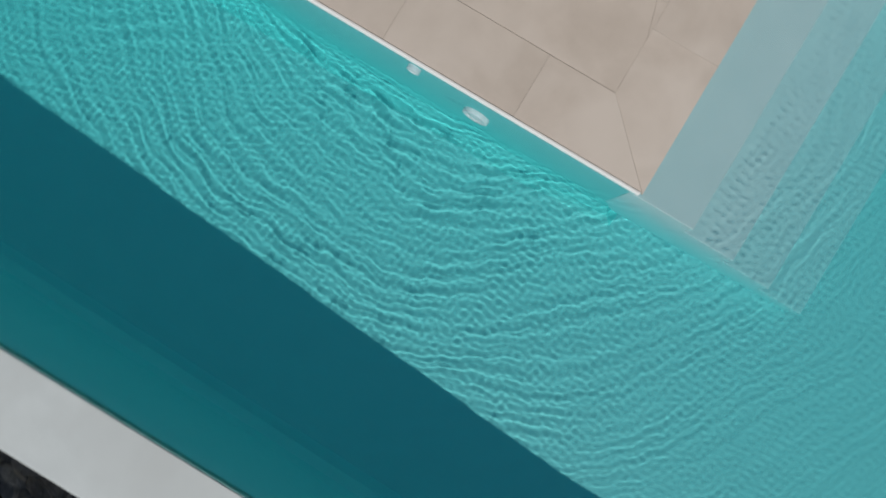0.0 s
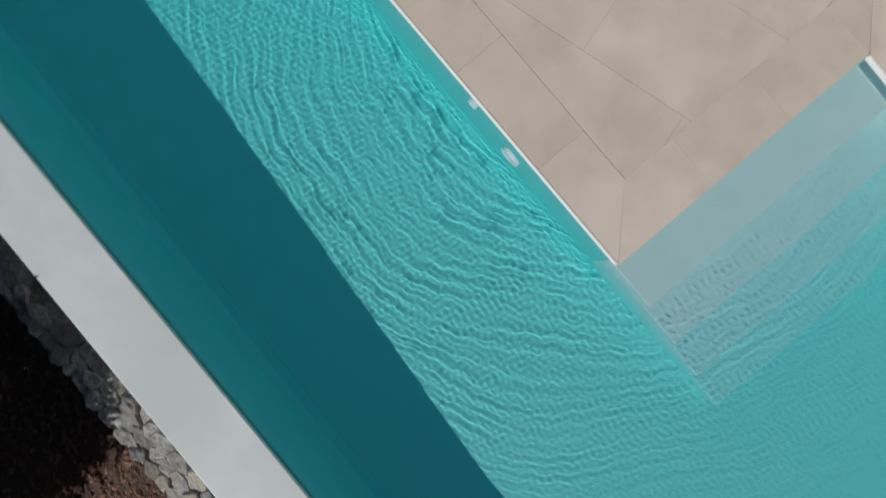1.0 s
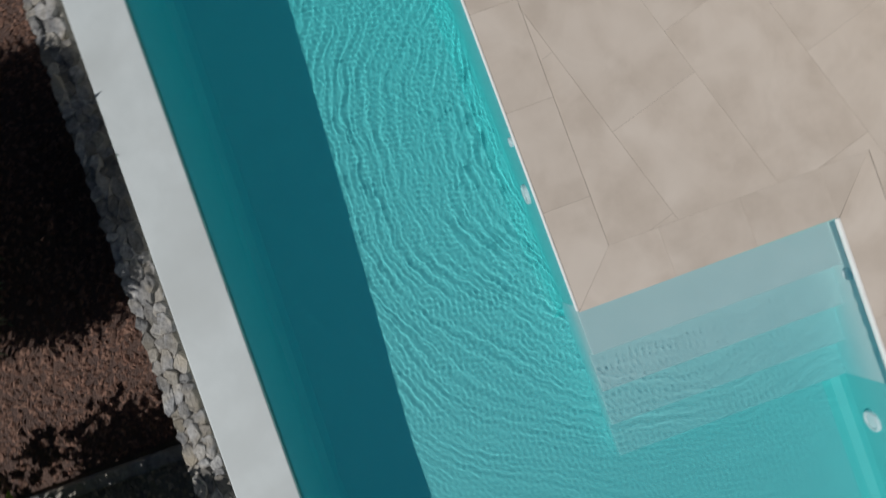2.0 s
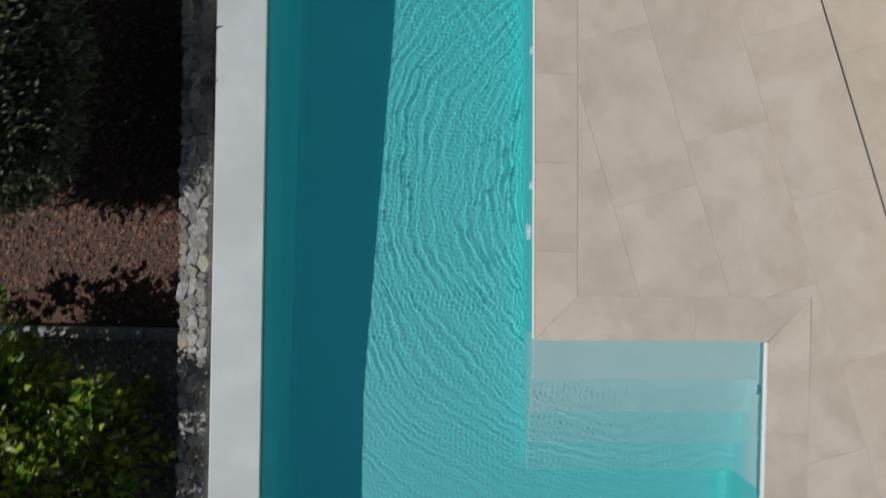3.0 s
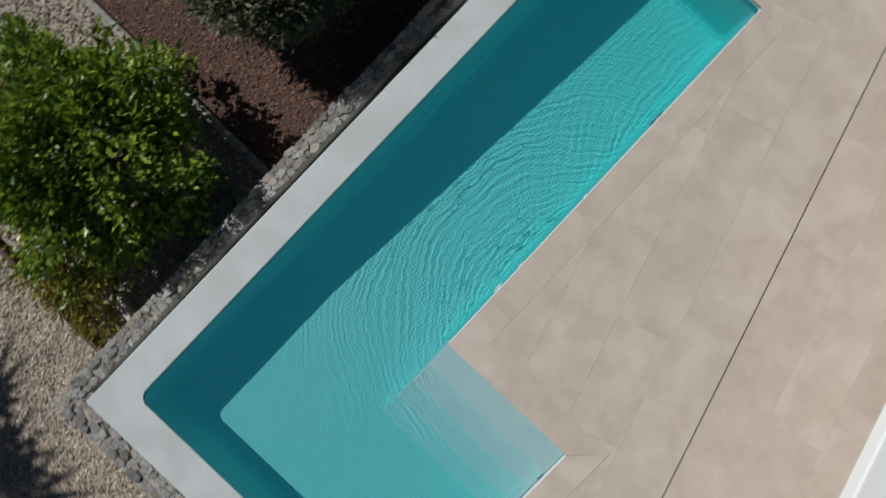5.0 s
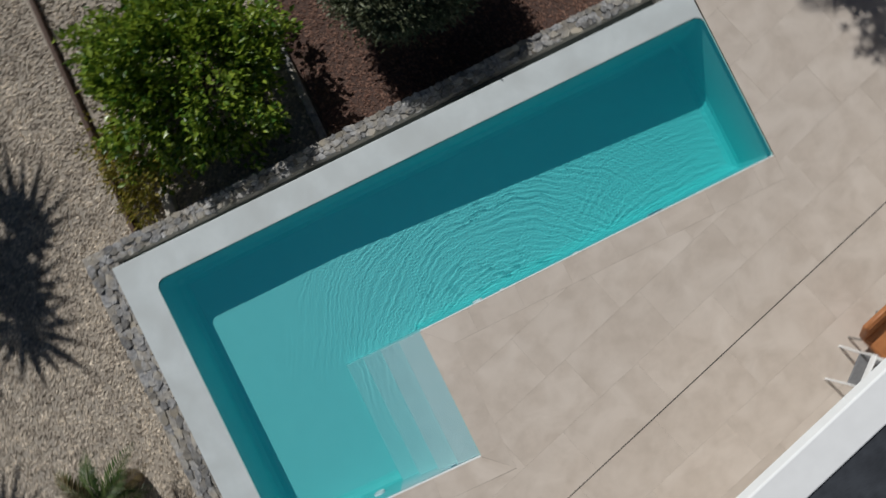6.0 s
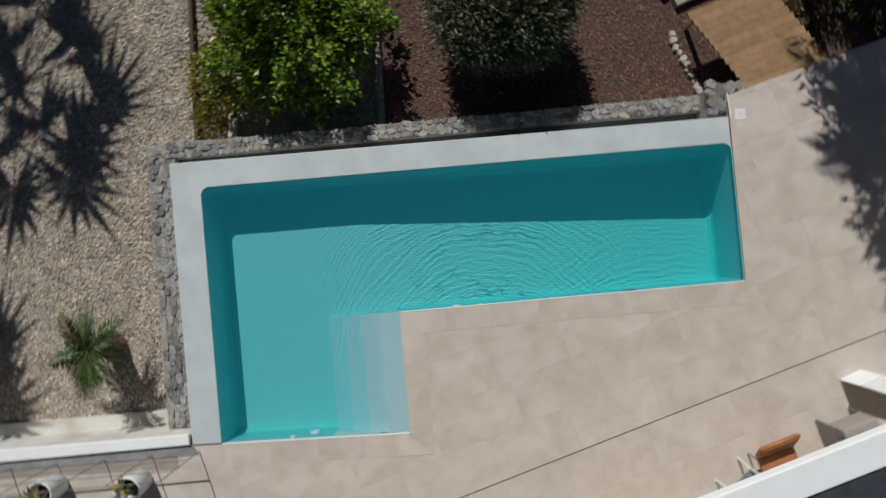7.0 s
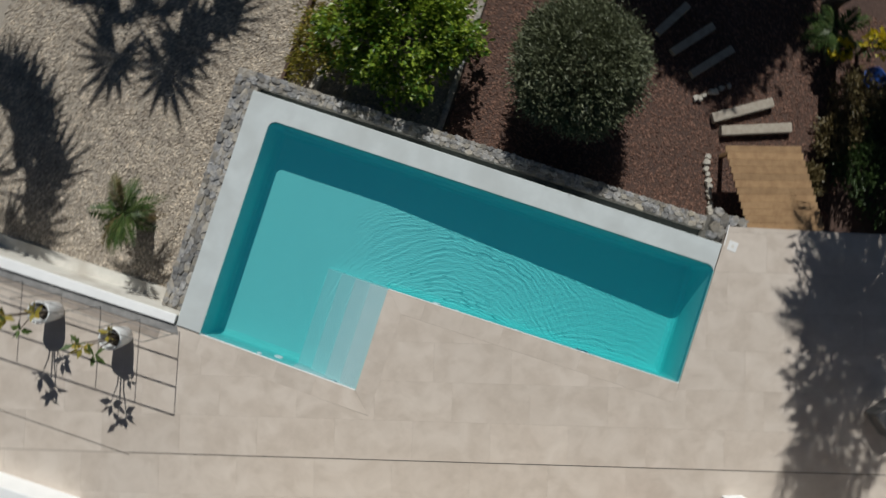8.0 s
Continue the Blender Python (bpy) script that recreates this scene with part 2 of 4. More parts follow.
def clip(poly, a, b, c):
    """The part of a convex outline where a x + b y <= c."""
    out = []
    for p, q in zip(poly, poly[1:] + poly[:1]):
        dp, dq = a * p[0] + b * p[1] - c, a * q[0] + b * q[1] - c
        if dp <= 0:
            out.append(p)
        if dp * dq < 0:
            s = dp / (dp - dq)
            out.append((p[0] + s * (q[0] - p[0]), p[1] + s * (q[1] - p[1])))
    return out


def area(poly):
    return 0.5 * sum(p[0] * q[1] - q[0] * p[1] for p, q in zip(poly, poly[1:] + poly[:1]))


def quads_mesh(name, verts, faces, mat, parent=None, label="", smooth=False):
    """A large mesh straight from numpy arrays."""
    me = bpy.data.meshes.new(name)
    me.from_pydata(verts.tolist() if hasattr(verts, "tolist") else verts, [], faces.tolist() if hasattr(faces, "tolist") else faces)
    me.materials.append(mat)
    if smooth:
        me.polygons.foreach_set("use_smooth", [True] * len(me.polygons))
    me.update()
    ob = new(name, me)
    if parent:
        ob.parent = parent
        ob.matrix_parent_inverse = parent.matrix_basis.inverted()
    if label:
        ob["label"] = label
    return ob


# ---- the pool ----
TURN_HOUSE = radians(16.3)
XL, XR = -3.23, 5.885           # inner faces at the ends
STEP_SIDE = -2.05               # far side of the step recess
WATER = -0.045


def y_top(x):
    """Inner face under the long coping."""
    return 2.425 - 0.0055 * (x - XL)


def y_low(x):
    """Edge of the recess beside the deck."""
    return -2.05 - 0.031 * x if x < 0 else -2.05


def floor_z(x, y=0):
    return -0.83 - 0.0605 * max(0.0, x + 0.7)


def arc(cx, cy, r, a0, a1, k=6):
    return [(cx + r * math.cos(radians(a0 + (a1 - a0) * i / k)), cy + r * math.sin(radians(a0 + (a1 - a0) * i / k))) for i in range(k + 1)]


R = 0.13
OUTLINE = ([(XL, y_low(XL)), (-0.02, y_low(-0.02)), (0.0, 0.0), (XR - 0.05, 0.0)] + arc(XR - 0.05, 0.05, 0.05, -90, 0, 3)[1:]
           + arc(XR - R, y_top(XR) - R, R, 0, 90) + arc(XL + R, y_top(XL) - R, R, 90, 180))


def refine(pts, step=0.5):
    out = []
    for p, q in zip(pts, pts[1:] + pts[:1]):
        k = max(1, int(math.dist(p, q) / step))
        out += [(p[0] + (q[0] - p[0]) * i / k, p[1] + (q[1] - p[1]) * i / k) for i in range(k)]
    return out


def build_pool():
    pool = thing("swimming_pool", (1.3, 0.2, -1.9), "L-shaped plastered swimming pool with clear turquoise water", "pool", kind="structure")
    rim = refine(OUTLINE)
    k = len(rim)
    inward = []
    for i in range(k):
        t = Vector((rim[(i + 1) % k][0] - rim[i - 1][0], rim[(i + 1) % k][1] - rim[i - 1][1])).normalized()
        inward.append((-t.y, t.x))
    bm = bmesh.new()
    levels = []
    cove = 0.15
    for inset, dz in ((-0.012, None), (0.008, None), (0.008, cove), (cove * 0.13 + 0.008, cove * 0.5), (cove * 0.5 + 0.008, cove * 0.13), (cove + 0.008, 0.0)):
        # beside the deck the wall stands back under the lip
        pts = [(x + nx * inset, y - 0.022 + ny * max(0, inset - 0.008)) if y < 1e-6 and (y > -1e-6 or y < -1.9) else (x + nx * inset, y + ny * inset) for (x, y), (nx, ny) in zip(rim, inward)]
        levels.append([bm.verts.new((x, y, -0.03 if dz is None else floor_z(x) + dz)) for x, y in pts])
    for lo, hi in zip(levels[1:], levels):
        for i in range(k):
            j = (i + 1) % k
            bm.faces.new((hi[i], hi[j], lo[j], lo[i]))
    wall = part("basin_wall", bm, MAT_POOL_WALL, pool, "plastered basin wall coloured with the water's turquoise tint")
    wall.cycles.is_caustics_receiver = True
    # the bottom falls away towards the far end
    for x0, x1 in ((XL + 0.03, -0.7), (-0.7, XR - 0.03)):
        bm = bmesh.new()
        low = (lambda x: y_low(x) - 0.02) if x0 < -1 else (lambda x: -0.02)
        pts = [(x0, low(x0)), (x1, low(x1)), (x1, y_top(x1) - 0.03), (x0, y_top(x0) - 0.03)]
        bm.faces.new([bm.verts.new((x, y, floor_z(x) + 0.002)) for x, y in pts])
        f = part("basin_floor", bm, MAT_POOL, pool, "plastered basin floor coloured with the water's turquoise tint")
        f.cycles.is_caustics_receiver = True
    for (x0, x1), z in zip(((-0.38, 0.02), (-0.71, -0.38), (-1.03, -0.71), (-1.34, -1.03)), (-0.17, -0.33, -0.49, -0.65)):
        bm = bmesh.new()
        prism(bm, [(x0, y_low(x0) - 0.03), (x1, y_low(x1) - 0.03), (x1, -0.02), (x0, -0.02)], -1.2, z, bevel=0.006)
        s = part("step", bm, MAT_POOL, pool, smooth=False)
        s.cycles.is_caustics_receiver = True
    # thin panel added over the wall to carry the treads' paler tint
    bm = bmesh.new()
    prism(bm, [(-1.34, y_low(-1.34) - 0.032), (0.015, y_low(0.015) - 0.032), (0.015, y_low(0.015) - 0.016), (-1.34, y_low(-1.34) - 0.016)], -1.0, -0.04)
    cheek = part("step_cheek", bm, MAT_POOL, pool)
    cheek.cycles.is_caustics_receiver = True
    # ripples spread from the inlet in the long side
    step = WATER_STEP
    xs = np.arange(XL - 0.002, XR + step, step)
    ys = np.arange(STEP_SIDE - 0.03, 2.44, step)
    gx, gy = np.meshgrid(xs, ys, indexing="ij")
    z = np.zeros_like(gx)
    rng = np.random.default_rng(4)
    wob = 0.05 * np.sin(gx * 4.1 + 2) + 0.05 * np.sin(gy * 5.3 + 1) + 0.02 * np.sin(gx * 11 - gy * 8) + 0.012 * np.sin(gx * 23 + gy * 19)
    # rings from the inlets: many short trains from spots close together, so that the crests are short and uneven
    for cx, cy, jitter, trains, reach, most in ((1.3, -0.5, 0.32, 22, 5.0, 1.0), (4.7, -1.6, 0.45, 14, 3.6, 0.8), (0.0, -1.1, 0.3, 7, 2.4, 0.5)):
        for i in range(trains):
            lam = 0.031 + 0.075 * (i / trains) ** 2.0
            d = np.hypot(gx - cx - rng.uniform(-jitter, jitter), gy - cy - rng.uniform(-jitter, jitter))
            z += most * lam ** 2 * np.clip(d / 1.8, 0.5, 1.0) * np.exp(-(d / reach) ** 2) * np.sin((d + wob * rng.uniform(0.4, 1.0)) * 2 * math.pi / lam + rng.uniform(0, 6.28)) / math.sqrt(trains)
    for i in range(8):
        lam = 0.085 + 0.008 * i
        d = np.hypot(gx - 1.3 - rng.uniform(-0.2, 0.2), gy + 0.4 - rng.uniform(-0.2, 0.2))
        z += 0.19 * lam ** 2 * np.exp(-((d - 1.4) / 2.6) ** 2) * np.sin((d + 0.6 * wob) * 2 * math.pi / lam + rng.uniform(0, 6.28))
        d = np.hypot(gx - 4.7 - rng.uniform(-0.3, 0.3), gy + 1.5 - rng.uniform(-0.3, 0.3))
        z += 0.2 * lam ** 2 * np.exp(-((d - 1.8) / 1.8) ** 2) * np.sin((d + 0.6 * wob) * 2 * math.pi / lam + rng.uniform(0, 6.28))
    for _ in range(26):
        a, lam = rng.uniform(0, 6.28), rng.uniform(0.03, 0.055)
        ph, bend = rng.uniform(0, 6.28), rng.uniform(0.02, 0.06)
        u = gx * math.cos(a) + gy * math.sin(a) + bend * np.sin(2.3 * (gy * math.cos(a) - gx * math.sin(a)) + ph)
        z += 0.19 * lam ** 2 * np.sin(u * 2 * math.pi / lam + ph)
    # the crests bend evenly strongly all along the long arm, and fade towards the calm corner
    bend = np.gradient(np.gradient(z, step, axis=0), step, axis=0) + np.gradient(np.gradient(z, step, axis=1), step, axis=1)
    mid = (gx > 0.5) & (gx < 4.0) & (gy > 0.4) & (gy < 2.0)
    z /= np.sqrt(np.mean(bend[mid] ** 2))
    calm = np.clip(np.maximum((-0.40 - gx) / 0.2, (gy - 0.06) / 0.3), np.where(gy < 0, 0.14, 0.1), 1.0) * np.clip((gx + 3.5) / 3.1, 0.14, 1.0) * np.where(gx > 0, 1.0, np.clip(1.0 + 0.25 * (gy - 0.4), 0.55, 1.0)) * np.clip(1.25 - 0.1 * gx, 0.7, 1.0)
    z = WATER + WAVE * z * calm
    keep = (gx <= XR + 0.001) & ((gy >= -0.026) | (gx <= 0.004)) & (gy <= 2.425 - 0.0055 * (gx - XL)) & (gy >= -2.076 - 0.031 * gx)
    ids = -np.ones(gx.shape, int)
    ids[keep] = np.arange(keep.sum())
    full = keep[:-1, :-1] & keep[1:, :-1] & keep[1:, 1:] & keep[:-1, 1:]
    faces = np.stack([ids[:-1, :-1][full], ids[1:, :-1][full], ids[1:, 1:][full], ids[:-1, 1:][full]], 1)
    verts = np.stack([gx[keep], gy[keep], z[keep]], 1)
    water = quads_mesh("water", verts, faces, MAT_WATER, label="", smooth=True)
    tagged(water, "clear rippled pool water lit by the sun", "water", kind="structure")
    water.cycles.is_caustics_caster = True
    # coping of the two free sides
    co = thing("coping", (0, 2.6, -0.4), "broad white cement coping along the pool's free sides", "coping", kind="structure")
    bm = bmesh.new()
    yo = lambda x: 2.88 - 0.0065 * (x + 3.73)
    prism(bm, [(-3.73, y_low(-3.73)), (XL, y_low(XL)), (XL, y_top(XL) - R)] + arc(XL + R, y_top(XL) - R, R, 180, 90)[1:] + arc(XR - R, y_top(XR) - R, R, 90, 0) + [(XR, yo(XR)), (-3.73, yo(-3.73))], -1.3, -0.025, bevel=0.012)
    part("coping_slab", bm, MAT_COPING, co)
    return pool


WATER_STEP, WAVE = 0.0068, 2.35
build_pool()

# ---- the deck ----


def in_house(u, v):
    """House axes to the plan: u along the drain, v away from the house; v = 0 on the drain."""
    c, s = math.cos(TURN_HOUSE), math.sin(TURN_HOUSE)
    ox, oy = 0.0, -3.43
    return (ox + u * c - v * s, oy + u * s + v * c)


DECK_TOP = (-0.265, 1.0, 1.62)   # a x + b y <= c: the edge beside the timber steps


def deck_regions(poly, whole=False):
    """Cut an outline to the paved area round the pool."""
    out = []
    d1 = clip(clip(clip(poly, -1, 0, -(XR + 0.004)), 0, -1, 0.39), *DECK_TOP)
    d2 = clip(clip(clip(poly, -1, 0, -0.378), 0, 1, -0.39), 0, -1, 2.05)
    d3 = clip(clip(poly, 1, 0, 0.378), 0.031, 1, -2.05 - (0.035 if whole else 0.39))
    d4 = clip(clip(poly, -1, 0, -0.378), 0, 1, -2.05)
    for d in (d1, d2, d3, d4):
        if len(d) > 2 and area(d) > 0.0004:
            out.append(d)
    return out


def build_deck():
    deck = thing("deck", (2, -3, -0.3), "beige porcelain paving round the pool", "paving", kind="structure")
    bm = bmesh.new()
    far = [(-16, -14), (16, -14), (16, 9), (-16, 9)]
    for d in deck_regions(far, True):
        prism(bm, d, -1.4, -0.0025)
    for q in ([(0.0, -0.39), (0.378, -0.39), (0.378, -0.035), (0.0, -0.035)], [(0.378, -0.39), (XR + 0.004, -0.39), (XR + 0.004, -0.035), (0.378, -0.035)], [(0.0, -2.05), (0.378, -2.05), (0.378, -0.39), (0.0, -0.39)]):
        prism(bm, q, -1.4, -0.0025)
    part("paving_bed", bm, MAT_GROUT, deck)
    g = 0.0011
    w, ln = 0.762, 1.5
    for row in range(-5, 9):
        v0, v1 = row * w + g, (row + 1) * w - g
        if row == -1:
            v1 -= 0.008
        if row == 0:
            v0 += 0.008
        for col in range(-9, 9):
            u0 = col * ln + (0.0, 0.5, 0.25, 0.75)[row % 4] * ln
            poly = [in_house(u0 + g, v0), in_house(u0 + ln - g, v0), in_house(u0 + ln - g, v1), in_house(u0 + g, v1)]
            if max(p[0] for p in poly) < -10 or min(p[0] for p in poly) > 12:
                continue
            cut = deck_regions(poly)
            if not cut:
                continue
            bm = bmesh.new()
            for d in cut:
                prism(bm, d, -0.02, 0.0)
            bmesh.ops.remove_doubles(bm, verts=bm.verts, dist=0.0005)
            part("tile", bm, MAT_TILE, deck)
    # border rows along the water, mitred at the corner
    k = 0.0011
    xs = [0.0, 0.769] + [0.769 + 0.79 * i for i in range(1, 8)]
    xs = [x for x in xs if x < XR - 0.2] + [XR + 0.002]
    for i, (a, b) in enumerate(zip(xs, xs[1:])):
        q = [(a + k, -0.386), (b - k, -0.386), (b - k, -0.013), (a + k, -0.013)]
        if i == 0:
            q = [(0.374 + k, -0.386), (b - k, -0.386), (b - k, -0.013), (-0.004 + k * 2, -0.013)]
        bm = bmesh.new()
        prism(bm, q, -0.02, 0.0004)
        part("tile", bm, MAT_TILE, deck)
    k = 0.0004
    ys = [0.0, -0.777, -1.42, -2.05]
    for i, (a, b) in enumerate(zip(ys, ys[1:])):
        q = [(-0.012, b + k), (0.3772, b + k), (0.3772, a - k), (-0.012, a - k)]
        if i == 0:
            q = [(-0.012, b + k), (0.3772, b + k), (0.3772, -0.389), (-0.012, -0.006 - k)]
        elif i == 2:
            q[:2] = [(-0.012, b + k), (0.3772, b - 0.388)]
        bm = bmesh.new()
        prism(bm, q, -0.02, 0.0)
        part("tile", bm, MAT_TILE, deck)
    cuts = [-0.02 - 0.79 * i for i in range(6)]
    for i, (b, a) in enumerate(zip(cuts, cuts[1:])):
        low = lambda x: y_low(min(x, 0)) - 0.3895
        q = [(a + k, low(a)), (b - k, low(b)), (b - k, y_low(b) - 0.016), (a + k, y_low(a) - 0.016)]
        if i == 0:
            q[1] = (0.3772, -2.4395)
        bm = bmesh.new()
        prism(bm, q, -0.02, 0.0)
        part("tile", bm, MAT_TILE, deck)
    bm = bmesh.new()
    prism(bm, [(-0.02 + k, -2.054), (0.3772, -2.4395 + k), (0.3772, -2.054)], -0.02, 0.001)
    part("tile", bm, MAT_TILE, deck)
    for lo, hi in (((0.0, -0.011), (XR, 0.006)), ):
        bm = bmesh.new()
        box(bm, (lo[0], lo[1], -0.038), (hi[0], hi[1], 0.003), 0.004)
        part("pool_lip", bm, MAT_TRIM, deck, "thin white lip along the water")
    bm = bmesh.new()
    prism(bm, [(-3.2, y_low(-3.2) - 0.014), (-0.02, y_low(0) - 0.014), (-0.02, y_low(0) + 0.006), (-3.2, y_low(-3.2) + 0.006)], -0.038, 0.003, bevel=0.003)
    part("pool_lip", bm, MAT_TRIM, deck, "thin white lip along the water")
    bm = bmesh.new()
    c = [in_house(-3.95, -0.008), in_house(13, -0.008), in_house(13, 0.008), in_house(-3.95, 0.008)]
    prism(bm, c, -0.0024, -0.001)
    part("drain_slot", bm, MAT_DARK, deck, "long narrow dark drainage slot")


build_deck()

# ---- the ground ----
GROUND = -1.0


def sheet(name, pts, z, mat, label, category, thick=0.06):
    bm = bmesh.new()
    prism(bm, pts, z - thick, z)
    return tagged(part(name, bm, mat), label, category, kind="structure")


bm = bmesh.new()
outer = [bm.verts.new((x, y, GROUND - 0.05)) for x, y in ((-900, -900), (900, -900), (900, 900), (-900, 900))]
inner = [bm.verts.new((x, y, GROUND - 0.05)) for x, y in ((-3.6, -2.6), (6.3, -2.6), (6.3, 2.7), (-3.6, 2.7))]
for i in range(4):
    bm.faces.new((outer[i], outer[(i + 1) % 4], inner[(i + 1) % 4], inner[i]))
tagged(part("ground", bm, MAT_EARTH), "dry brown earth reaching to the horizon", "ground", kind="structure")
sheet("gravel_yard", [(-16, -1.75), (-4.0, -1.75), (-4.0, 3.0), (-3.56, 3.4), (-3.4, 12), (-16, 12)], GROUND, MAT_GRAVEL, "pale gravel yard beside the pool", "gravel")
sheet("gravel_bed", [(-3.46, 3.2), (-0.06, 3.2), (-0.06, 12), (-3.3, 12)], GROUND - 0.01, MAT_GRAVEL, "pale gravel bed under the shrub", "gravel")
sheet("mulch_bed", [(0.02, 3.2), (5.9, 3.2), (12, 4.8), (12, 14), (0.02, 14)], GROUND + 0.01, MAT_MULCH, "brown bark mulch bed behind the stone wall", "mulch")
sheet("paved_strip", [(-14, -1.75), (-4.30, -1.78), (-4.30, -1.48), (-14, -1.46)], GROUND + 0.09, MAT_SLAB, "pale concrete strip at the foot of the white wall", "slab", 0.15)

# ---- stone wall round the free sides ----


def stone_meshes(name, count, mat, seed, flat=0.5, sides=7):
    """A few irregular stones, about 1 m across, to be shared and scaled."""
    rng = random.Random(seed)
    made = []
    for _ in range(count):
        bm = bmesh.new()
        ring = [(a + rng.uniform(-0.32, 0.32), rng.uniform(0.36, 0.60)) for a in (2 * math.pi * i / sides for i in range(sides))]
        low = [bm.verts.new((r * math.cos(a), r * math.sin(a), -flat)) for a, r in ring]
        mid = [bm.verts.new((1.04 * r * math.cos(a), 1.04 * r * math.sin(a), flat * rng.uniform(0.3, 0.6))) for a, r in ring]
        top = [bm.verts.new((rng.uniform(0.78, 0.95) * r * math.cos(a), rng.uniform(0.78, 0.95) * r * math.sin(a), flat * rng.uniform(0.7, 1.0))) for a, r in ring]
        for a, b in ((low, mid), (mid, top)):
            for i in range(sides):
                bm.faces.new((a[i], a[(i + 1) % sides], b[(i + 1) % sides], b[i]))
        bm.faces.new(top)
        bm.normal_update()
        me = bpy.data.meshes.new(name)
        bm.to_mesh(me)
        bm.free()
        me.materials.append(mat)
        made.append(me)
    return made


def place_piece(name, me, m, parent):
    ob = new(name, me)
    ob.parent = parent
    ob.matrix_parent_inverse = parent.matrix_basis.inverted()
    ob.matrix_basis = m
    return ob


def build_stone_wall():
    rng = random.Random(11)
    wall = thing("wall_garden", (1, 3.1, -1.05), "low grey rubble-stone wall behind the overflow gutter", "stone wall", kind="structure")
    for lo, hi in (((-4.30, 3.04, -1.1), (5.62, 3.32, -0.455)), ((-4.30, -1.73, -1.1), (-3.80, 3.04, -0.455)), ((5.6, 2.84, -1.1), (5.875, 3.36, -0.13)), ((5.875, 3.18, -1.1), (6.2, 3.42, -0.13))):
        bm = bmesh.new()
        box(bm, lo, hi, 0.02)
        part("wall_core", bm, MAT_MORTAR, wall)
    shapes = stone_meshes("stone", 10, MAT_STONE, 3)

    def course(p, q, width, z, size, rows):
        p, q = Vector(p), Vector(q)
        d = (q - p)
        length = d.length
        d.normalize()
        side = Vector((-d.y, d.x))
        for r in range(rows):
            s = rng.uniform(0, size * 0.5)
            while s < length:
                w = size * rng.uniform(0.5, 1.7)
                c = p + d * (s + w / 2) + side * ((r + 0.5) / rows - 0.5 + rng.uniform(-0.03, 0.03)) * width
                m = Matrix.Translation((c.x, c.y, z + rng.uniform(-0.018, 0.016))) @ Matrix.Rotation(math.atan2(d.y, d.x) + rng.uniform(-0.3, 0.3) + rng.choice((0, math.pi)), 4, "Z") @ Matrix.Rotation(rng.uniform(-0.08, 0.08), 4, "X") @ Matrix.Diagonal((w * 1.4, width / rows * rng.uniform(1.25, 1.55), rng.uniform(0.08, 0.14), 1))
                place_piece("stone", rng.choice(shapes), m, wall)
                s += w
    course((-4.25, 3.185), (5.6, 3.185), 0.26, -0.474, 0.12, 3)
    course((-4.06, -1.7), (-4.06, 3.05), 0.42, -0.474, 0.14, 4)
    course((5.66, 2.88), (5.66, 3.38), 0.16, -0.1, 0.15, 1)
    course((5.80, 2.88), (5.80, 3.38), 0.15, -0.1, 0.15, 1)
    course((5.9, 3.31), (6.2, 3.34), 0.18, -0.1, 0.16, 1)
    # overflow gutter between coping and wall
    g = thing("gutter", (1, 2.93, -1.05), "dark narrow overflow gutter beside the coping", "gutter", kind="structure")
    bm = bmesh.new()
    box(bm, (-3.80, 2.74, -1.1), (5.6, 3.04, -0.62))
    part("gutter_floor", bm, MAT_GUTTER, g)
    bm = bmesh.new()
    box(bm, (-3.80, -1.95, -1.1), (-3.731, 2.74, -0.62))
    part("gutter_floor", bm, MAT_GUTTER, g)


build_stone_wall()

# ---- loose ground cover ----


def scatter(name, spots, sizes, flat, mat, label, category, seed):
    """Many small loose bits as one mesh of double pyramids."""
    rng = np.random.default_rng(seed)
    k = len(spots)
    a = rng.uniform(0, 2 * math.pi, k)
    e = rng.uniform(0.55, 1.0, k)
    base = np.array([(1, 0, 0), (0.2, 0.8, 0), (-0.9, 0.3, 0), (-0.3, -0.8, 0), (0.05, 0.02, 1.0)])
    sx, sy, sz = sizes, sizes * e, sizes * flat
    p = base[None] * np.stack([sx, sy, sz], 1)[:, None]
    p = p + rng.normal(0, 0.12, p.shape) * sizes[:, None, None]
    c, s = np.cos(a)[:, None], np.sin(a)[:, None]
    x = p[..., 0] * c - p[..., 1] * s
    y = p[..., 0] * s + p[..., 1] * c
    v = np.stack([x, y, p[..., 2]], -1) + spots[:, None]
    f = np.array([(0, 1, 4), (1, 2, 4), (2, 3, 4), (3, 0, 4)])[None] + 5 * np.arange(k)[:, None, None]
    ob = quads_mesh(name, v.reshape(-1, 3), f.reshape(-1, 3), mat)
    return tagged(ob, label, category, kind="stuff")


rng0 = np.random.default_rng(21)
n = 62000
spots = np.stack([rng0.uniform(-9.6, -4.3, n), rng0.uniform(-1.5, 9.5, n), np.full(n, GROUND)], 1)
extra = np.stack([rng0.uniform(-4.32, -3.56, 4500), rng0.uniform(3.3, 9.0, 4500), np.full(4500, GROUND)], 1)
bed = np.stack([rng0.uniform(-3.4, -0.1, 9000), rng0.uniform(3.3, 8.5, 9000), np.full(9000, GROUND)], 1)
allspots = np.concatenate([spots, extra, bed])
scatter("gravel", allspots, rng0.uniform(0.012, 0.046, len(allspots)), 0.65, MAT_PEBBLE, "loose pale gravel stones", "gravel", 5)
m_n = 30000
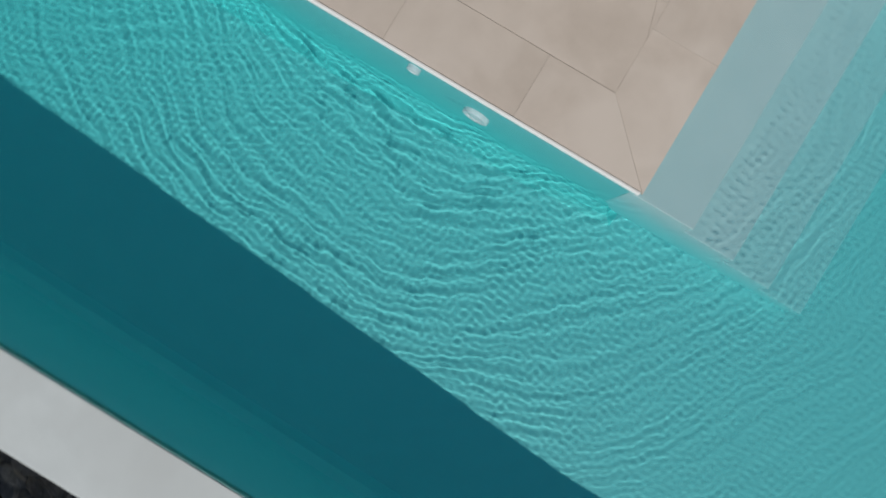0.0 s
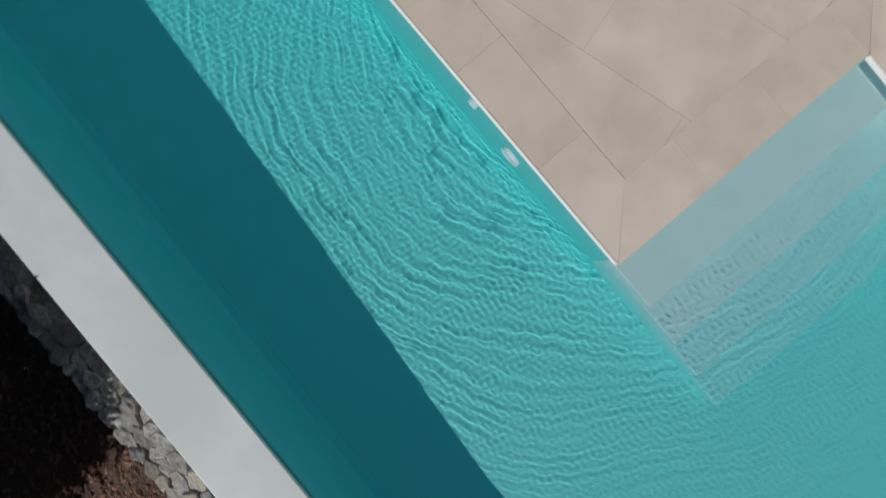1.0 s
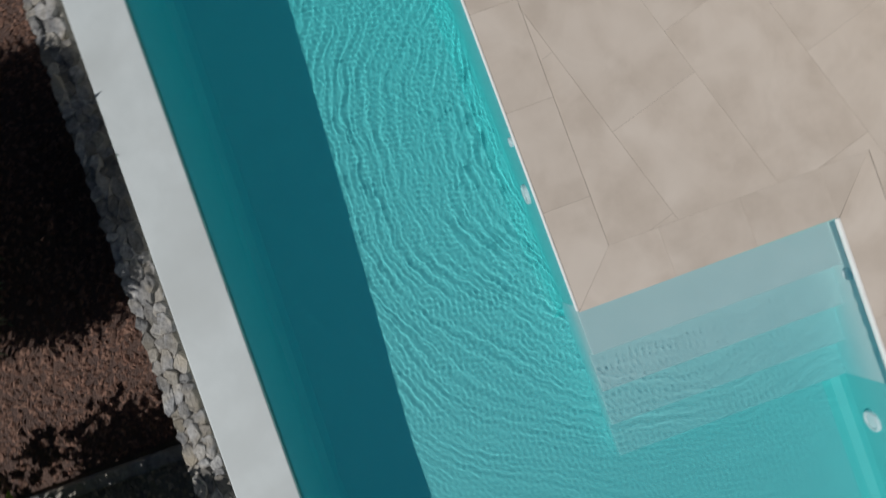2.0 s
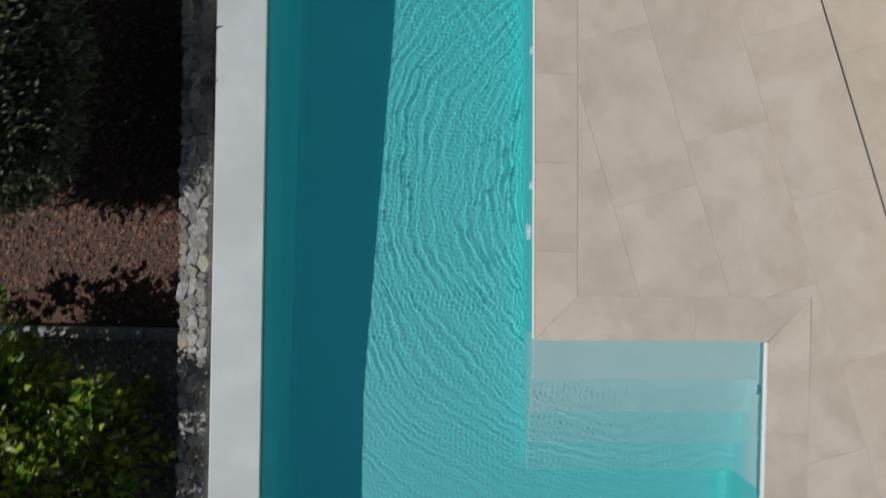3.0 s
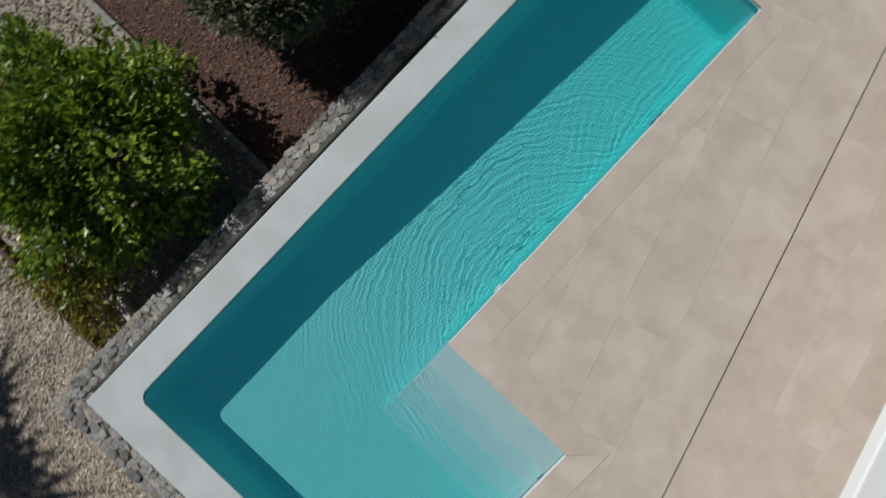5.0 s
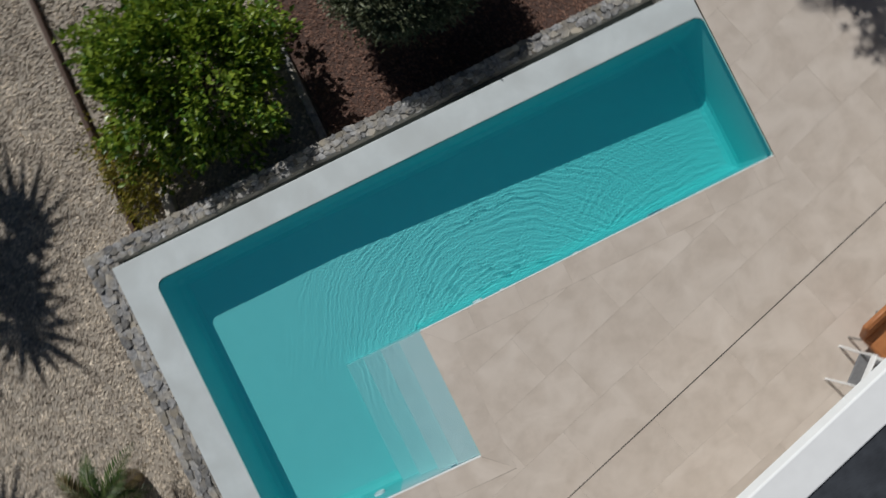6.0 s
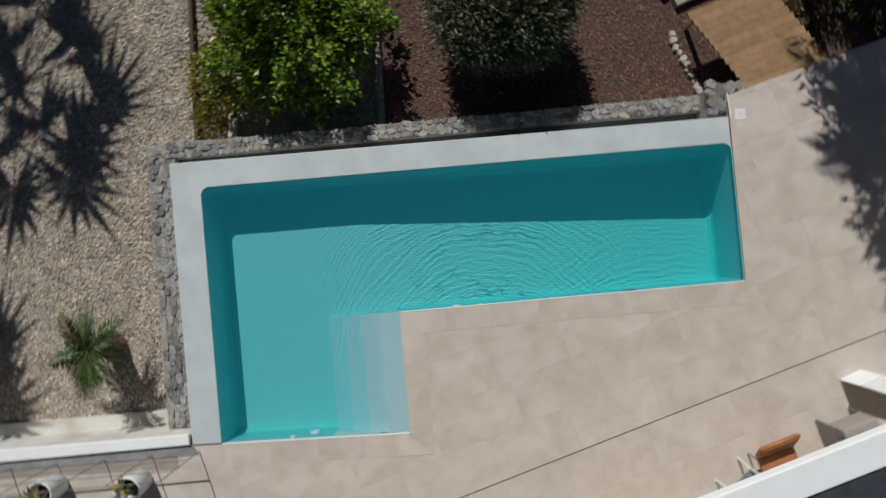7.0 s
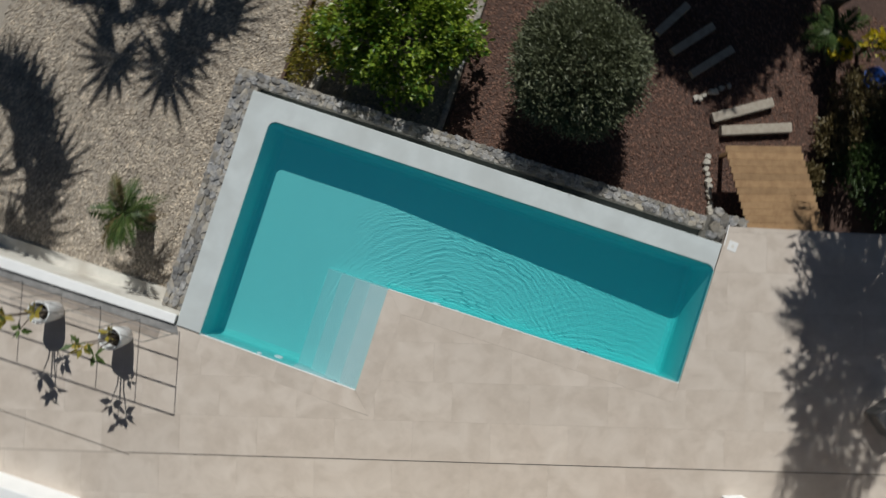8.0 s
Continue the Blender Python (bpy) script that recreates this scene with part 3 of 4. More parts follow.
spots = np.stack([rng0.uniform(0.05, 8.2, m_n), rng0.uniform(3.3, 8.5, m_n), np.full(m_n, GROUND + 0.012)], 1)
scatter("bark_chips", spots, rng0.uniform(0.012, 0.045, m_n), 0.35, MAT_BARK_CHIP, "loose brown bark chips", "mulch", 6)

# ---- plants ----


def leaf_cloud(name, centres, normals, size, shape, mat, parent, seed, droop=0.3, spread=0.7):
    """Folded leaves at the centres, turned roughly along normals, as one mesh. shape: length, width, fold."""
    rng = np.random.default_rng(seed)
    k = len(centres)
    lng, wid, fold = shape
    d = normals + rng.normal(0, spread, (k, 3))
    d[:, 2] -= droop * rng.uniform(0, 1, k)
    d /= np.linalg.norm(d, axis=1)[:, None]
    r = rng.normal(0, 1, (k, 3)) + np.array([0, 0, 0.8])
    w = np.cross(d, r)
    w /= np.linalg.norm(w, axis=1)[:, None]
    u = np.cross(w, d)
    s = size * rng.uniform(0.6, 1.3, k)[:, None]
    L, W, F = d * lng * s, w * wid * s, u * fold * s
    a = centres
    v = np.stack([a, a + 0.45 * L + W + F, a + L - 0.4 * F, a + 0.45 * L - W + F, a + 0.5 * L], 1)
    f = np.array([(0, 4, 1), (1, 4, 2), (0, 3, 4), (3, 2, 4)])[None] + 5 * np.arange(k)[:, None, None]
    return quads_mesh(name, v.reshape(-1, 3), f.reshape(-1, 3), mat, parent)


def crown_points(centre, radii, clumps, each, seed, inner=0.55, tight=0.16, rough=0.16, low=-0.6):
    """Points in clumps near the uneven shell of a crown, and the ways out from its middle."""
    rng = np.random.default_rng(seed)
    d = rng.normal(0, 1, (clumps * 2, 3))
    d /= np.linalg.norm(d, axis=1)[:, None]
    d = d[d[:, 2] > low][:clumps]
    wob = 1 + rough * np.sin(d[:, 0] * 5 + seed) * np.cos(d[:, 1] * 4 + 2 * seed) + rng.normal(0, rough * 0.6, len(d))
    wob = np.clip(wob, 0.6, 1 + rough)
    t = rng.uniform(inner ** 3, 1, len(d)) ** (1 / 3) * wob
    c = d * t[:, None]
    p = np.repeat(c, each, 0) + rng.normal(0, tight, (len(c) * each, 3)).clip(-2.2 * tight, 2.2 * tight)
    nrm = np.repeat(d, each, 0) + np.array([0, 0, 0.35])
    return np.array(centre) + p * np.array(radii), nrm


def limbs(bm, foot, top, spread, count, seed, r0):
    rng = random.Random(seed)
    foot, top = Vector(foot), Vector(top)
    fork = foot.lerp(top, 0.4)
    tube(bm, [foot, foot.lerp(fork, 0.5) + Vector((rng.uniform(-0.03, 0.03), rng.uniform(-0.03, 0.03), 0)), fork], [r0, r0 * 0.8, r0 * 0.7], 9)
    for i in range(count):
        a = 2 * math.pi * i / count + rng.uniform(-0.3, 0.3)
        end = top + Vector((math.cos(a) * spread, math.sin(a) * spread, rng.uniform(-0.5, 0.3) * spread))
        mid = fork.lerp(end, 0.5) + Vector((0, 0, 0.12 * spread))
        tube(bm, [fork - Vector((0, 0, 0.03)), mid, end], [r0 * 0.5, r0 * 0.33, r0 * 0.1], 6)
    return bm


def bush(name, foot, centre, radii, clumps, each, leaf, shape, mat, label, category, seed, **more):
    ob = thing(name, foot, label, category)
    bm = bmesh.new()
    limbs(bm, foot, Vector(centre), radii[0] * 0.7, 9, seed, 0.05 * max(1, radii[0]))
    part("trunk", bm, MAT_TRUNK, ob)
    p, nrm = crown_points(centre, radii, clumps, each, seed, **more)
    leaf_cloud("crown", p, nrm, leaf, shape, mat, ob, seed + 1)
    return ob


shrub = bush("citrus_shrub", (-1.4, 5.1, GROUND), (-1.5, 5.1, -0.12), (1.4, 1.5, 1.05), 400, 38, 0.12, (1.0, 0.30, 0.10), MAT_LEAF_BRIGHT,
             "dense bright green broad-leaved shrub behind the stone wall", "shrub", 3, rough=0.28, tight=0.065, low=-0.6)
p, nrm = crown_points((-2.6, 4.5, -0.35), (0.75, 0.9, 0.45), 60, 16, 14, tight=0.12)
leaf_cloud("yellow_foliage", p, nrm, 0.08, (1.0, 0.28, 0.1), MAT_LEAF_YELLOW, shrub, 15)
bush("olive_tree", (2.15, 5.05, GROUND), (2.15, 5.1, 0.4), (1.2, 1.2, 0.9), 2600, 28, 0.095, (1.0, 0.15, 0.05), MAT_LEAF_OLIVE,
     "rounded clipped olive tree with grey-green leaves", "tree", 5, rough=0.06, tight=0.075, low=-0.75, inner=0.45)
for i, (x, y, r) in enumerate(((-3.25, 3.75, 0.27), (-3.22, 4.25, 0.3), (-3.15, 4.8, 0.3))):
    bush("low_plant", (x, y, GROUND), (x, y, GROUND + 0.2), (r, r * 1.2, 0.25), 60, 10, 0.09, (1.0, 0.16, 0.08), MAT_LEAF_YELLOW, "low yellow-green leafy plant beside the edging", "plant", 30 + i)


def frond(bm, base, a, length, rise, droop, leaflets, width, seed):
    """A feather leaf: an arched rib with two rows of leaflets."""
    rng = random.Random(seed)
    out = Vector((math.cos(a), math.sin(a), 0))
    side = Vector((-math.sin(a), math.cos(a), 0))
    pts = []
    for i in range(9):
        t = i / 8
        pts.append(Vector(base) + out * length * (t - 0.12 * t * t) + Vector((0, 0, rise * t - droop * t * t)))
    tube(bm, pts, [0.014 * length * (1.1 - t / 8) for t in range(9)], 4)
    for i in range(leaflets):
        t = 0.12 + 0.88 * i / leaflets
        k = min(7, int(t * 8))
        p = pts[k].lerp(pts[k + 1], t * 8 - k)
        d = (pts[k + 1] - pts[k]).normalized()
        ll = width * math.sin(math.pi * min(1, 0.25 + 0.75 * t)) * rng.uniform(0.8, 1.1) + 0.15 * width
        for sg in (-1, 1):
            w = (side * sg + d * 0.75 + Vector((0, 0, rng.uniform(-0.35, 0.15)))).normalized()
            c = 0.10 * ll
            v = [bm.verts.new(q) for q in (p, p + w * ll * 0.4 + d * c, p + w * ll + Vector((0, 0, -0.15 * ll)), p + w * ll * 0.4 - d * c)]
            bm.faces.new(v)


def palm(foot, height, length, count, label, seed, trunk_r, leaflets=16, leaf_w=0.35, dry=0, mat=None):
    ob = thing("palm_tree", foot, label, "palm")
    rng = random.Random(seed)
    top = Vector(foot) + Vector((rng.uniform(-0.03, 0.03) * height, 0, height))
    bm = bmesh.new()
    steps = max(4, int(height / 0.18))
    tube(bm, [Vector(foot).lerp(top, i / steps) for i in range(steps + 1)], [trunk_r * (1.15 - 0.25 * i / steps + (0.08 if i % 2 else 0)) for i in range(steps + 1)], 10)
    part("trunk", bm, MAT_TRUNK, ob)
    for i in range(count):
        bm = bmesh.new()
        young = i % 3
        frond(bm, (0, 0, 0), 2.4 * i + rng.uniform(-0.3, 0.3), length * rng.uniform(0.8, 1.1), length * (0.25, 0.55, 0.9)[young], length * (0.75, 0.7, 0.6)[young], leaflets, leaf_w, seed * 50 + i)
        bmesh.ops.translate(bm, verts=bm.verts, vec=top)
        part("frond", bm, MAT_LEAF_DRY if dry and i % 7 == 0 else (mat or MAT_LEAF_PALM), ob)
    return ob


def fan_leaf(bm, base, a, reach, lift, seed):
    """A bare stalk that ends in a fan of long fingers, free towards their tips."""
    rng = random.Random(seed)
    out = Vector((math.cos(a) * math.cos(lift), math.sin(a) * math.cos(lift), math.sin(lift)))
    side = Vector((-math.sin(a), math.cos(a), 0))
    base = Vector(base)
    hub = base + out * reach * 0.66 - Vector((0, 0, 0.12 * reach))
    tube(bm, [base, base.lerp(hub, 0.5) + Vector((0, 0, 0.05)), hub], [0.03, 0.02, 0.014], 5)
    for i in range(17):
        t = (i / 16 - 0.5) * 4.3
        d = (out * math.cos(t) + side * math.sin(t) - Vector((0, 0, 0.25 + 0.1 * abs(t)))).normalized()
        w = d.cross(Vector((0, 0, 1))).normalized()
        ln = reach * (0.52 - 0.04 * abs(t)) * rng.uniform(0.8, 1.1)
        wd = 0.034 * reach
        p = [hub, hub + d * ln * 0.45 + w * wd, hub + d * ln - Vector((0, 0, 0.14 * ln)), hub + d * ln * 0.45 - w * wd]
        bm.faces.new([bm.verts.new(q) for q in p])


def fan_palm(foot, height, reach, count, label, seed, trunk_r):
    ob = thing("palm_tree", foot, label, "palm")
    rng = random.Random(seed)
    top = Vector(foot) + Vector((0, 0, height))
    bm = bmesh.new()
    steps = int(height / 0.18)
    tube(bm, [Vector(foot).lerp(top, i / steps) for i in range(steps + 1)], [trunk_r * (1.15 - 0.25 * i / steps + (0.08 if i % 2 else 0)) for i in range(steps + 1)], 10)
    part("trunk", bm, MAT_TRUNK, ob)
    for i in range(count):
        bm = bmesh.new()
        fan_leaf(bm, top, 2.4 * i + rng.uniform(-0.3, 0.3), reach * rng.uniform(0.8, 1.15), (-0.45, 0.1, 0.55, -0.1)[i % 4] + rng.uniform(-0.2, 0.2), seed * 70 + i)
        part("frond", bm, MAT_LEAF_PALM, ob)
    return ob


palm((-5.40, -0.18, GROUND), 1.0, 0.95, 16, "small young palm planted in the gravel", 2, 0.18, 22, 0.2, dry=1)
fan_palm((-8.5, 10.95, GROUND), 6.0, 2.25, 26, "tall fan palm at the edge of the yard", 3, 0.2)
fan_palm((-10.75, 5.55, GROUND), 6.0, 2.05, 30, "tall fan palm at the edge of the yard", 4, 0.2)
palm((7.0, 7.75, GROUND), 0.4, 0.75, 13, "low palm with bright arching leaves in the garden", 7, 0.09, 22, 0.2)
palm((6.9, 8.5, GROUND), 6.8, 1.9, 18, "feather palm rising from the mulch bed", 6, 0.16, 30, 0.42)
bush("garden_tree", (8.5, 7.3, GROUND), (7.42, 6.7, 5.6), (1.1, 1.1, 2.8), 100, 54, 0.2, (1.3, 0.15, 0.08), MAT_LEAF_SHADE, "tall loose-leaved tree shading the paving", "tree", 8, rough=0.3, tight=0.1, low=-1, inner=0.3)
bush("garden_tree", (3.0, 13.75, GROUND), (3.0, 13.75, 4.3), (1.75, 1.6, 1.3), 900, 26, 0.22, (1.0, 0.25, 0.1), MAT_LEAF_SHADE, "leafy tree shading the mulch bed", "tree", 9, rough=0.2, tight=0.1, low=-1)
bush("garden_tree", (9.4, 10.6, GROUND), (9.2, 10.4, 3.6), (1.9, 1.6, 1.4), 800, 26, 0.22, (1.0, 0.25, 0.1), MAT_LEAF_SHADE, "leafy tree behind the timber steps", "tree", 10, rough=0.2, tight=0.1, low=-1)
for i, (x, y, rx, h, mt) in enumerate(((8.3, 5.35, 0.55, 0.5, MAT_LEAF_SHADE), (9.2, 5.0, 0.7, 0.6, MAT_LEAF_SHADE), (7.75, 5.75, 0.4, 0.4, MAT_LEAF_DRY), (7.9, 6.6, 0.5, 0.45, MAT_LEAF_DRY), (8.8, 6.3, 0.7, 0.55, MAT_LEAF_SHADE), (7.5, 4.75, 0.3, 0.25, MAT_LEAF_DRY))):
    bush("garden_shrub", (x, y, GROUND), (x, y, GROUND + h * 0.7), (rx, rx, h * 0.7), 110, 16, 0.11, (1.0, 0.16, 0.08), mt, "low shrub beside the timber steps", "shrub", 60 + i)
for i, (x, y, r) in enumerate(((7.15, 7.35, 0.16), (7.75, 7.65, 0.24))):
    ob = bush("flowering_plant", (x, y, GROUND), (x, y, GROUND + 0.5), (r, r, 0.18), 26, 8, 0.09, (1.0, 0.24, 0.1), MAT_LEAF_PALM, "yellow-flowering garden plant in the shade", "plant", 80 + i)
    p, nrm = crown_points((x, y, GROUND + 0.62), (r, r, 0.1), 16, 8, 90 + i)
    tagged(leaf_cloud("blossom", p, nrm, 0.1, (1.0, 0.38, 0.1), MAT_PETAL, ob, 95 + i), kind="stuff")

# ---- garden edges, sleepers, timber steps ----


def slab_between(name, p, q, width, z0, z1, mat, label, category, group="", bevel=0.015, kind=""):
    p, q = Vector(p), Vector(q)
    d = q - p
    at = pose(*((p + q) / 2), z0) @ Matrix.Rotation(math.atan2(d.y, d.x), 4, "Z")
    bm = bmesh.new()
    box(bm, (-d.length / 2, -width / 2, 0), (d.length / 2, width / 2, z1 - z0), bevel)
    ob = part(name, bm, mat)
    ob.matrix_basis = at
    return tagged(ob, label, category, group, kind)


slab_between("bed_edging", (-3.55, 3.34), (-3.36, 9.0), 0.07, GROUND - 0.04, GROUND + 0.14, MAT_EDGING, "dark rusted metal edging strip of the bed", "edging", bevel=0.006)
slab_between("bed_divider", (-0.10, 3.32), (-0.02, 9.0), 0.13, GROUND - 0.04, GROUND + 0.10, MAT_STONE, "low rough grey stone strip dividing gravel and mulch", "edging", bevel=0.02)
slab_between("stone_block", (-2.86, 3.40), (-2.80, 3.86), 0.17, GROUND - 0.02, GROUND + 0.2, MAT_ROCK, "pale rough stone block on the gravel bed", "stone", bevel=0.03)
for p, q in (((5.25, 5.40), (6.35, 6.10)), ((5.50, 5.20), (6.87, 5.71))):
    slab_between("timber_sleeper", p, q, 0.2, GROUND - 0.05, GROUND + 0.15, MAT_SLEEPER, "weathered pale timber sleeper laid as a step", "sleeper", "sleeper steps")
for p, q in (((3.62, 6.75), (4.06, 7.52)), ((4.04, 6.46), (4.70, 7.26)), ((4.56, 6.14), (5.22, 6.92))):
    slab_between("timber_sleeper", p, q, 0.17, GROUND - 0.05, GROUND + 0.14, MAT_SLEEPER, "weathered timber sleeper lying in deep shade", "sleeper", "sleeper steps")


def rocks(line, count, size, label, seed):
    rng = random.Random(seed)
    shapes = stone_meshes("rock", 4, MAT_ROCK, seed, 0.45, 6)
    p, q = Vector(line[0]), Vector(line[1])
    for i in range(count):
        c = p.lerp(q, (i + 0.5) / count)
        ob = new("rock", rng.choice(shapes))
        s = size * rng.uniform(0.7, 1.3)
        z = line[2] + s * 0.3
        ob.matrix_basis = pose(c.x + rng.uniform(-0.03, 0.03), c.y + rng.uniform(-0.03, 0.03), z, 0, 0, rng.uniform(0, 360)) @ Matrix.Diagonal((s, s * rng.uniform(0.7, 1), s * 0.8, 1))
        tagged(ob, label, "rock", "edging rocks")


rocks(((5.38, 4.66), (5.84, 3.44), GROUND), 11, 0.15, "pale rounded rock edging the mulch bed", 41)
rocks(((5.84, 3.5), (6.02, 3.52), GROUND + 0.3), 3, 0.11, "pale rounded rock edging the mulch bed", 42)
rocks(((4.74, 5.64), (5.45, 6.2), GROUND), 7, 0.15, "pale rock in the row above the sleepers", 43)


def build_timber_steps():
    """Boards side by side, each shifted a little, climbing down from the paving."""
    st = thing("timber_steps", (6.6, 4.1, GROUND), "stained timber boards forming a walkway off the paving", "timber walkway")
    d = Vector((1.42, 0.44)).normalized()
    along = Vector((-0.87, 1.475))
    count = 12
    for i in range(count):
        t = (i + 0.5) / count
        p = Vector((6.28, 3.24)) + along * t
        a = math.atan2(d.y, d.x)
        bm = bmesh.new()
        nrm_w = abs(along.dot(Vector((-d.y, d.x)))) / count
        box(bm, (0, -nrm_w / 2 + 0.002, -0.035), (1.49, nrm_w / 2 - 0.002, 0.0), 0.003)
        b = part("board", bm, MAT_WOOD)
        b.parent = st
        b.matrix_parent_inverse = st.matrix_basis.inverted()
        b.matrix_basis = pose(p.x, p.y, -0.05 - 0.012 * i) @ Matrix.Rotation(a, 4, "Z")
    for s in (0.25, 1.2):
        bm = bmesh.new()
        p0, p1 = Vector((6.28, 3.24)) + d * s + along * 0.05, Vector((6.28, 3.24)) + d * s + along * 0.95
        tube(bm, [(p0.x, p0.y, -0.15), (p1.x, p1.y, -0.28)], 0.05, 4)
        part("joist", bm, MAT_WOOD, st)
        for p, z in ((p0, -0.15), (p1, -0.28)):
            bm = bmesh.new()
            box(bm, (p.x - 0.04, p.y - 0.04, GROUND - 0.05), (p.x + 0.04, p.y + 0.04, z), 0.005)
            part("post", bm, MAT_WOOD, st)


build_timber_steps()

# ---- white wall, fence and pots ----
MAT_CHANNEL = material("grey_channel", (0.24, 0.235, 0.23), (0.31, 0.30, 0.29), scale=9, rough=0.8, bump=0.2, stain=(0.2, 0.195, 0.19), stain_scale=4)
bm = bmesh.new()
prism(bm, [(-14, -1.915), (-3.74, -1.895), (-3.74, -1.745), (-14, -1.675)], -1.1, 0.02)
terrace = tagged(part("wall_terrace", bm, MAT_SLAB), "beige terrace wall with a white cap beside the pool", "wall", kind="structure")
bm = bmesh.new()
prism(bm, [(-14, -1.93), (-3.735, -1.908), (-3.735, -1.732), (-14, -1.66)], 0.021, 0.07, bevel=0.012)
part("wall_cap", bm, MAT_WHITE, terrace, "white rendered cap")
bm = bmesh.new()
prism(bm, [(-14, -2.06), (-3.60, -2.10), (-3.70, -1.93), (-14, -1.95)], -0.3, 0.012, bevel=0.004)
tagged(part("edge_channel", bm, MAT_CHANNEL), "grey stone channel between paving and terrace wall", "channel", kind="structure")
bm = bmesh.new()
prism(bm, [(-9.5, -4.50), (-3.79, -4.588), (-3.79, -4.572), (-9.5, -4.484)], -0.0, 0.0012)
tagged(part("drain_slot", bm, MAT_DARK), "narrow dark drainage slot in the paving", "drain", kind="structure")


def build_fence():
    f = thing("fence", (-6.5, -2.035, 0), "dark steel fence with horizontal rails along the white wall", "fence")
    posts = [-3.60 - 0.805 * i for i in range(9)]
    for x in posts:
        bm = bmesh.new()
        box(bm, (x - 0.007, -2.046, 0), (x + 0.007, -2.034, FENCE), 0.002)
        part("post", bm, MAT_METAL, f)
    for z in (FENCE * 0.33, FENCE * 0.665, FENCE):
        bm = bmesh.new()
        box(bm, (posts[-1], -2.044, z - 0.014), (posts[0], -2.036, z + 0.014), 0.002)
        part("rail", bm, MAT_METAL, f)


FENCE = 1.5
build_fence()


def build_pot(x, y, seed):
    rng = random.Random(seed)
    pot = thing("planter_pot", (x, y, 0), "tall round white ceramic planter with a leafy plant on the paving", "planter", "white planters")
    bm = bmesh.new()
    lathe(bm, [(0.0, 0.0), (0.16, 0.0), (0.175, 0.015), (0.205, 0.3), (0.215, 0.52), (0.212, 0.545), (0.2, 0.552), (0.188, 0.545), (0.18, 0.51), (0.165, 0.24)], 44)
    part("pot", bm, MAT_CERAMIC, pot, smooth=True).matrix_basis = Matrix.Translation((x, y, 0))
    bm = bmesh.new()
    lathe(bm, [(0.17, 0.30), (0.12, 0.31), (0.05, 0.32), (0.0, 0.32)], 24)
    part("soil", bm, MAT_SOIL, pot).matrix_basis = Matrix.Translation((x, y, 0))
    for i in range(4):
        a = 2.0 + 1.7 * i + rng.uniform(-0.3, 0.3)
        h = (1.65, 1.1, 1.25, 0.95)[i] * rng.uniform(0.93, 1.05)
        lean = (0.05, 0.2, 0.26, 0.2)[i]
        tip = Vector((x + lean * math.cos(a), y + lean * math.sin(a), h))
        bm = bmesh.new()
        tube(bm, [(x + 0.03 * math.cos(a), y + 0.03 * math.sin(a), 0.28), (x + lean * 0.4 * math.cos(a), y + lean * 0.4 * math.sin(a), 0.42 + (h - 0.42) * 0.6), tip], [0.018, 0.014, 0.008], 6)
        stem = part("stem", bm, MAT_TRUNK, pot)
        d = rng.normalvariate(0, 0.1)
        p = np.array([tip] * 7) + np.array([[rng.uniform(-0.04, 0.04) for _ in range(3)] for _ in range(7)])
        nrm = np.array([(math.cos(a + q), math.sin(a + q), 0.3) for q in (0, 0.9, -0.9, 1.8, -1.8, 2.7, 0.4)])
        leaf_cloud("foliage", p, nrm, 0.21, (1.0, 0.25, 0.06), MAT_LEAF_YELLOW if i % 2 else MAT_LEAF_PALM, stem, seed + i, spread=0.25)
    return pot


build_pot(-4.60, -2.43, 70)
build_pot(-6.02, -2.38, 75)

# ---- fittings ----


def fitting(x, y, z, facing, r, label, name, mat=None):
    """A round white fitting set in a pool wall, facing +y."""
    ob = thing(name, (x, y, z), label, "pool fitting")
    bm = bmesh.new()
    lathe(bm, [(r, -0.02), (r, 0.012), (r * 0.93, 0.02), (r * 0.7, 0.02), (r * 0.66, 0.012)], 24)
    part("ring", bm, MAT_WHITE_PAINT, ob, smooth=True).matrix_basis = pose(x, y, z, -90, 0, 0)
    bm = bmesh.new()
    lathe(bm, [(r * 0.67, 0.011), (r * 0.4, 0.016), (0.001, 0.018)], 24)
    part("lens", bm, MAT_WHITE_PAINT, ob, smooth=True).matrix_basis = pose(x, y, z, -90, 0, 0)
    return ob


for x, y, z, r, lab, nm in ((0.97, -0.013, -0.45, 0.085, "round white underwater pool lamp", "pool_lamp"), (1.38, -0.013, -0.22, 0.04, "small round white inlet nozzle", "inlet_nozzle"),
                            (2.62, -0.013, -0.2, 0.04, "small round white inlet nozzle", "inlet_nozzle"), (-1.72, y_low(-1.72) - 0.013, -0.5, 0.09, "round white underwater pool lamp", "pool_lamp"),
                            (-2.05, y_low(-2.05) - 0.013, -0.22, 0.05, "small round white inlet nozzle", "inlet_nozzle"), (-0.46, y_low(-0.46) - 0.013, -0.14, 0.045, "small round white inlet nozzle", "inlet_nozzle")):
    fitting(x, y, z, 0, r, lab, nm)
sk = thing("skimmer", (3.95, 0.02, -0.12), "white slatted skimmer mouth at the water line", "pool fitting")
bm = bmesh.new()
box(bm, (3.84, 0.0, -0.2), (4.06, 0.02, -0.05), 0.004)
part("frame", bm, MAT_WHITE_PAINT, sk)
for i in range(5):
    bm = bmesh.new()
    box(bm, (3.855 + 0.042 * i, 0.02, -0.19), (3.875 + 0.042 * i, 0.03, -0.06), 0.003)
    part("slat", bm, MAT_WHITE_PAINT, sk)
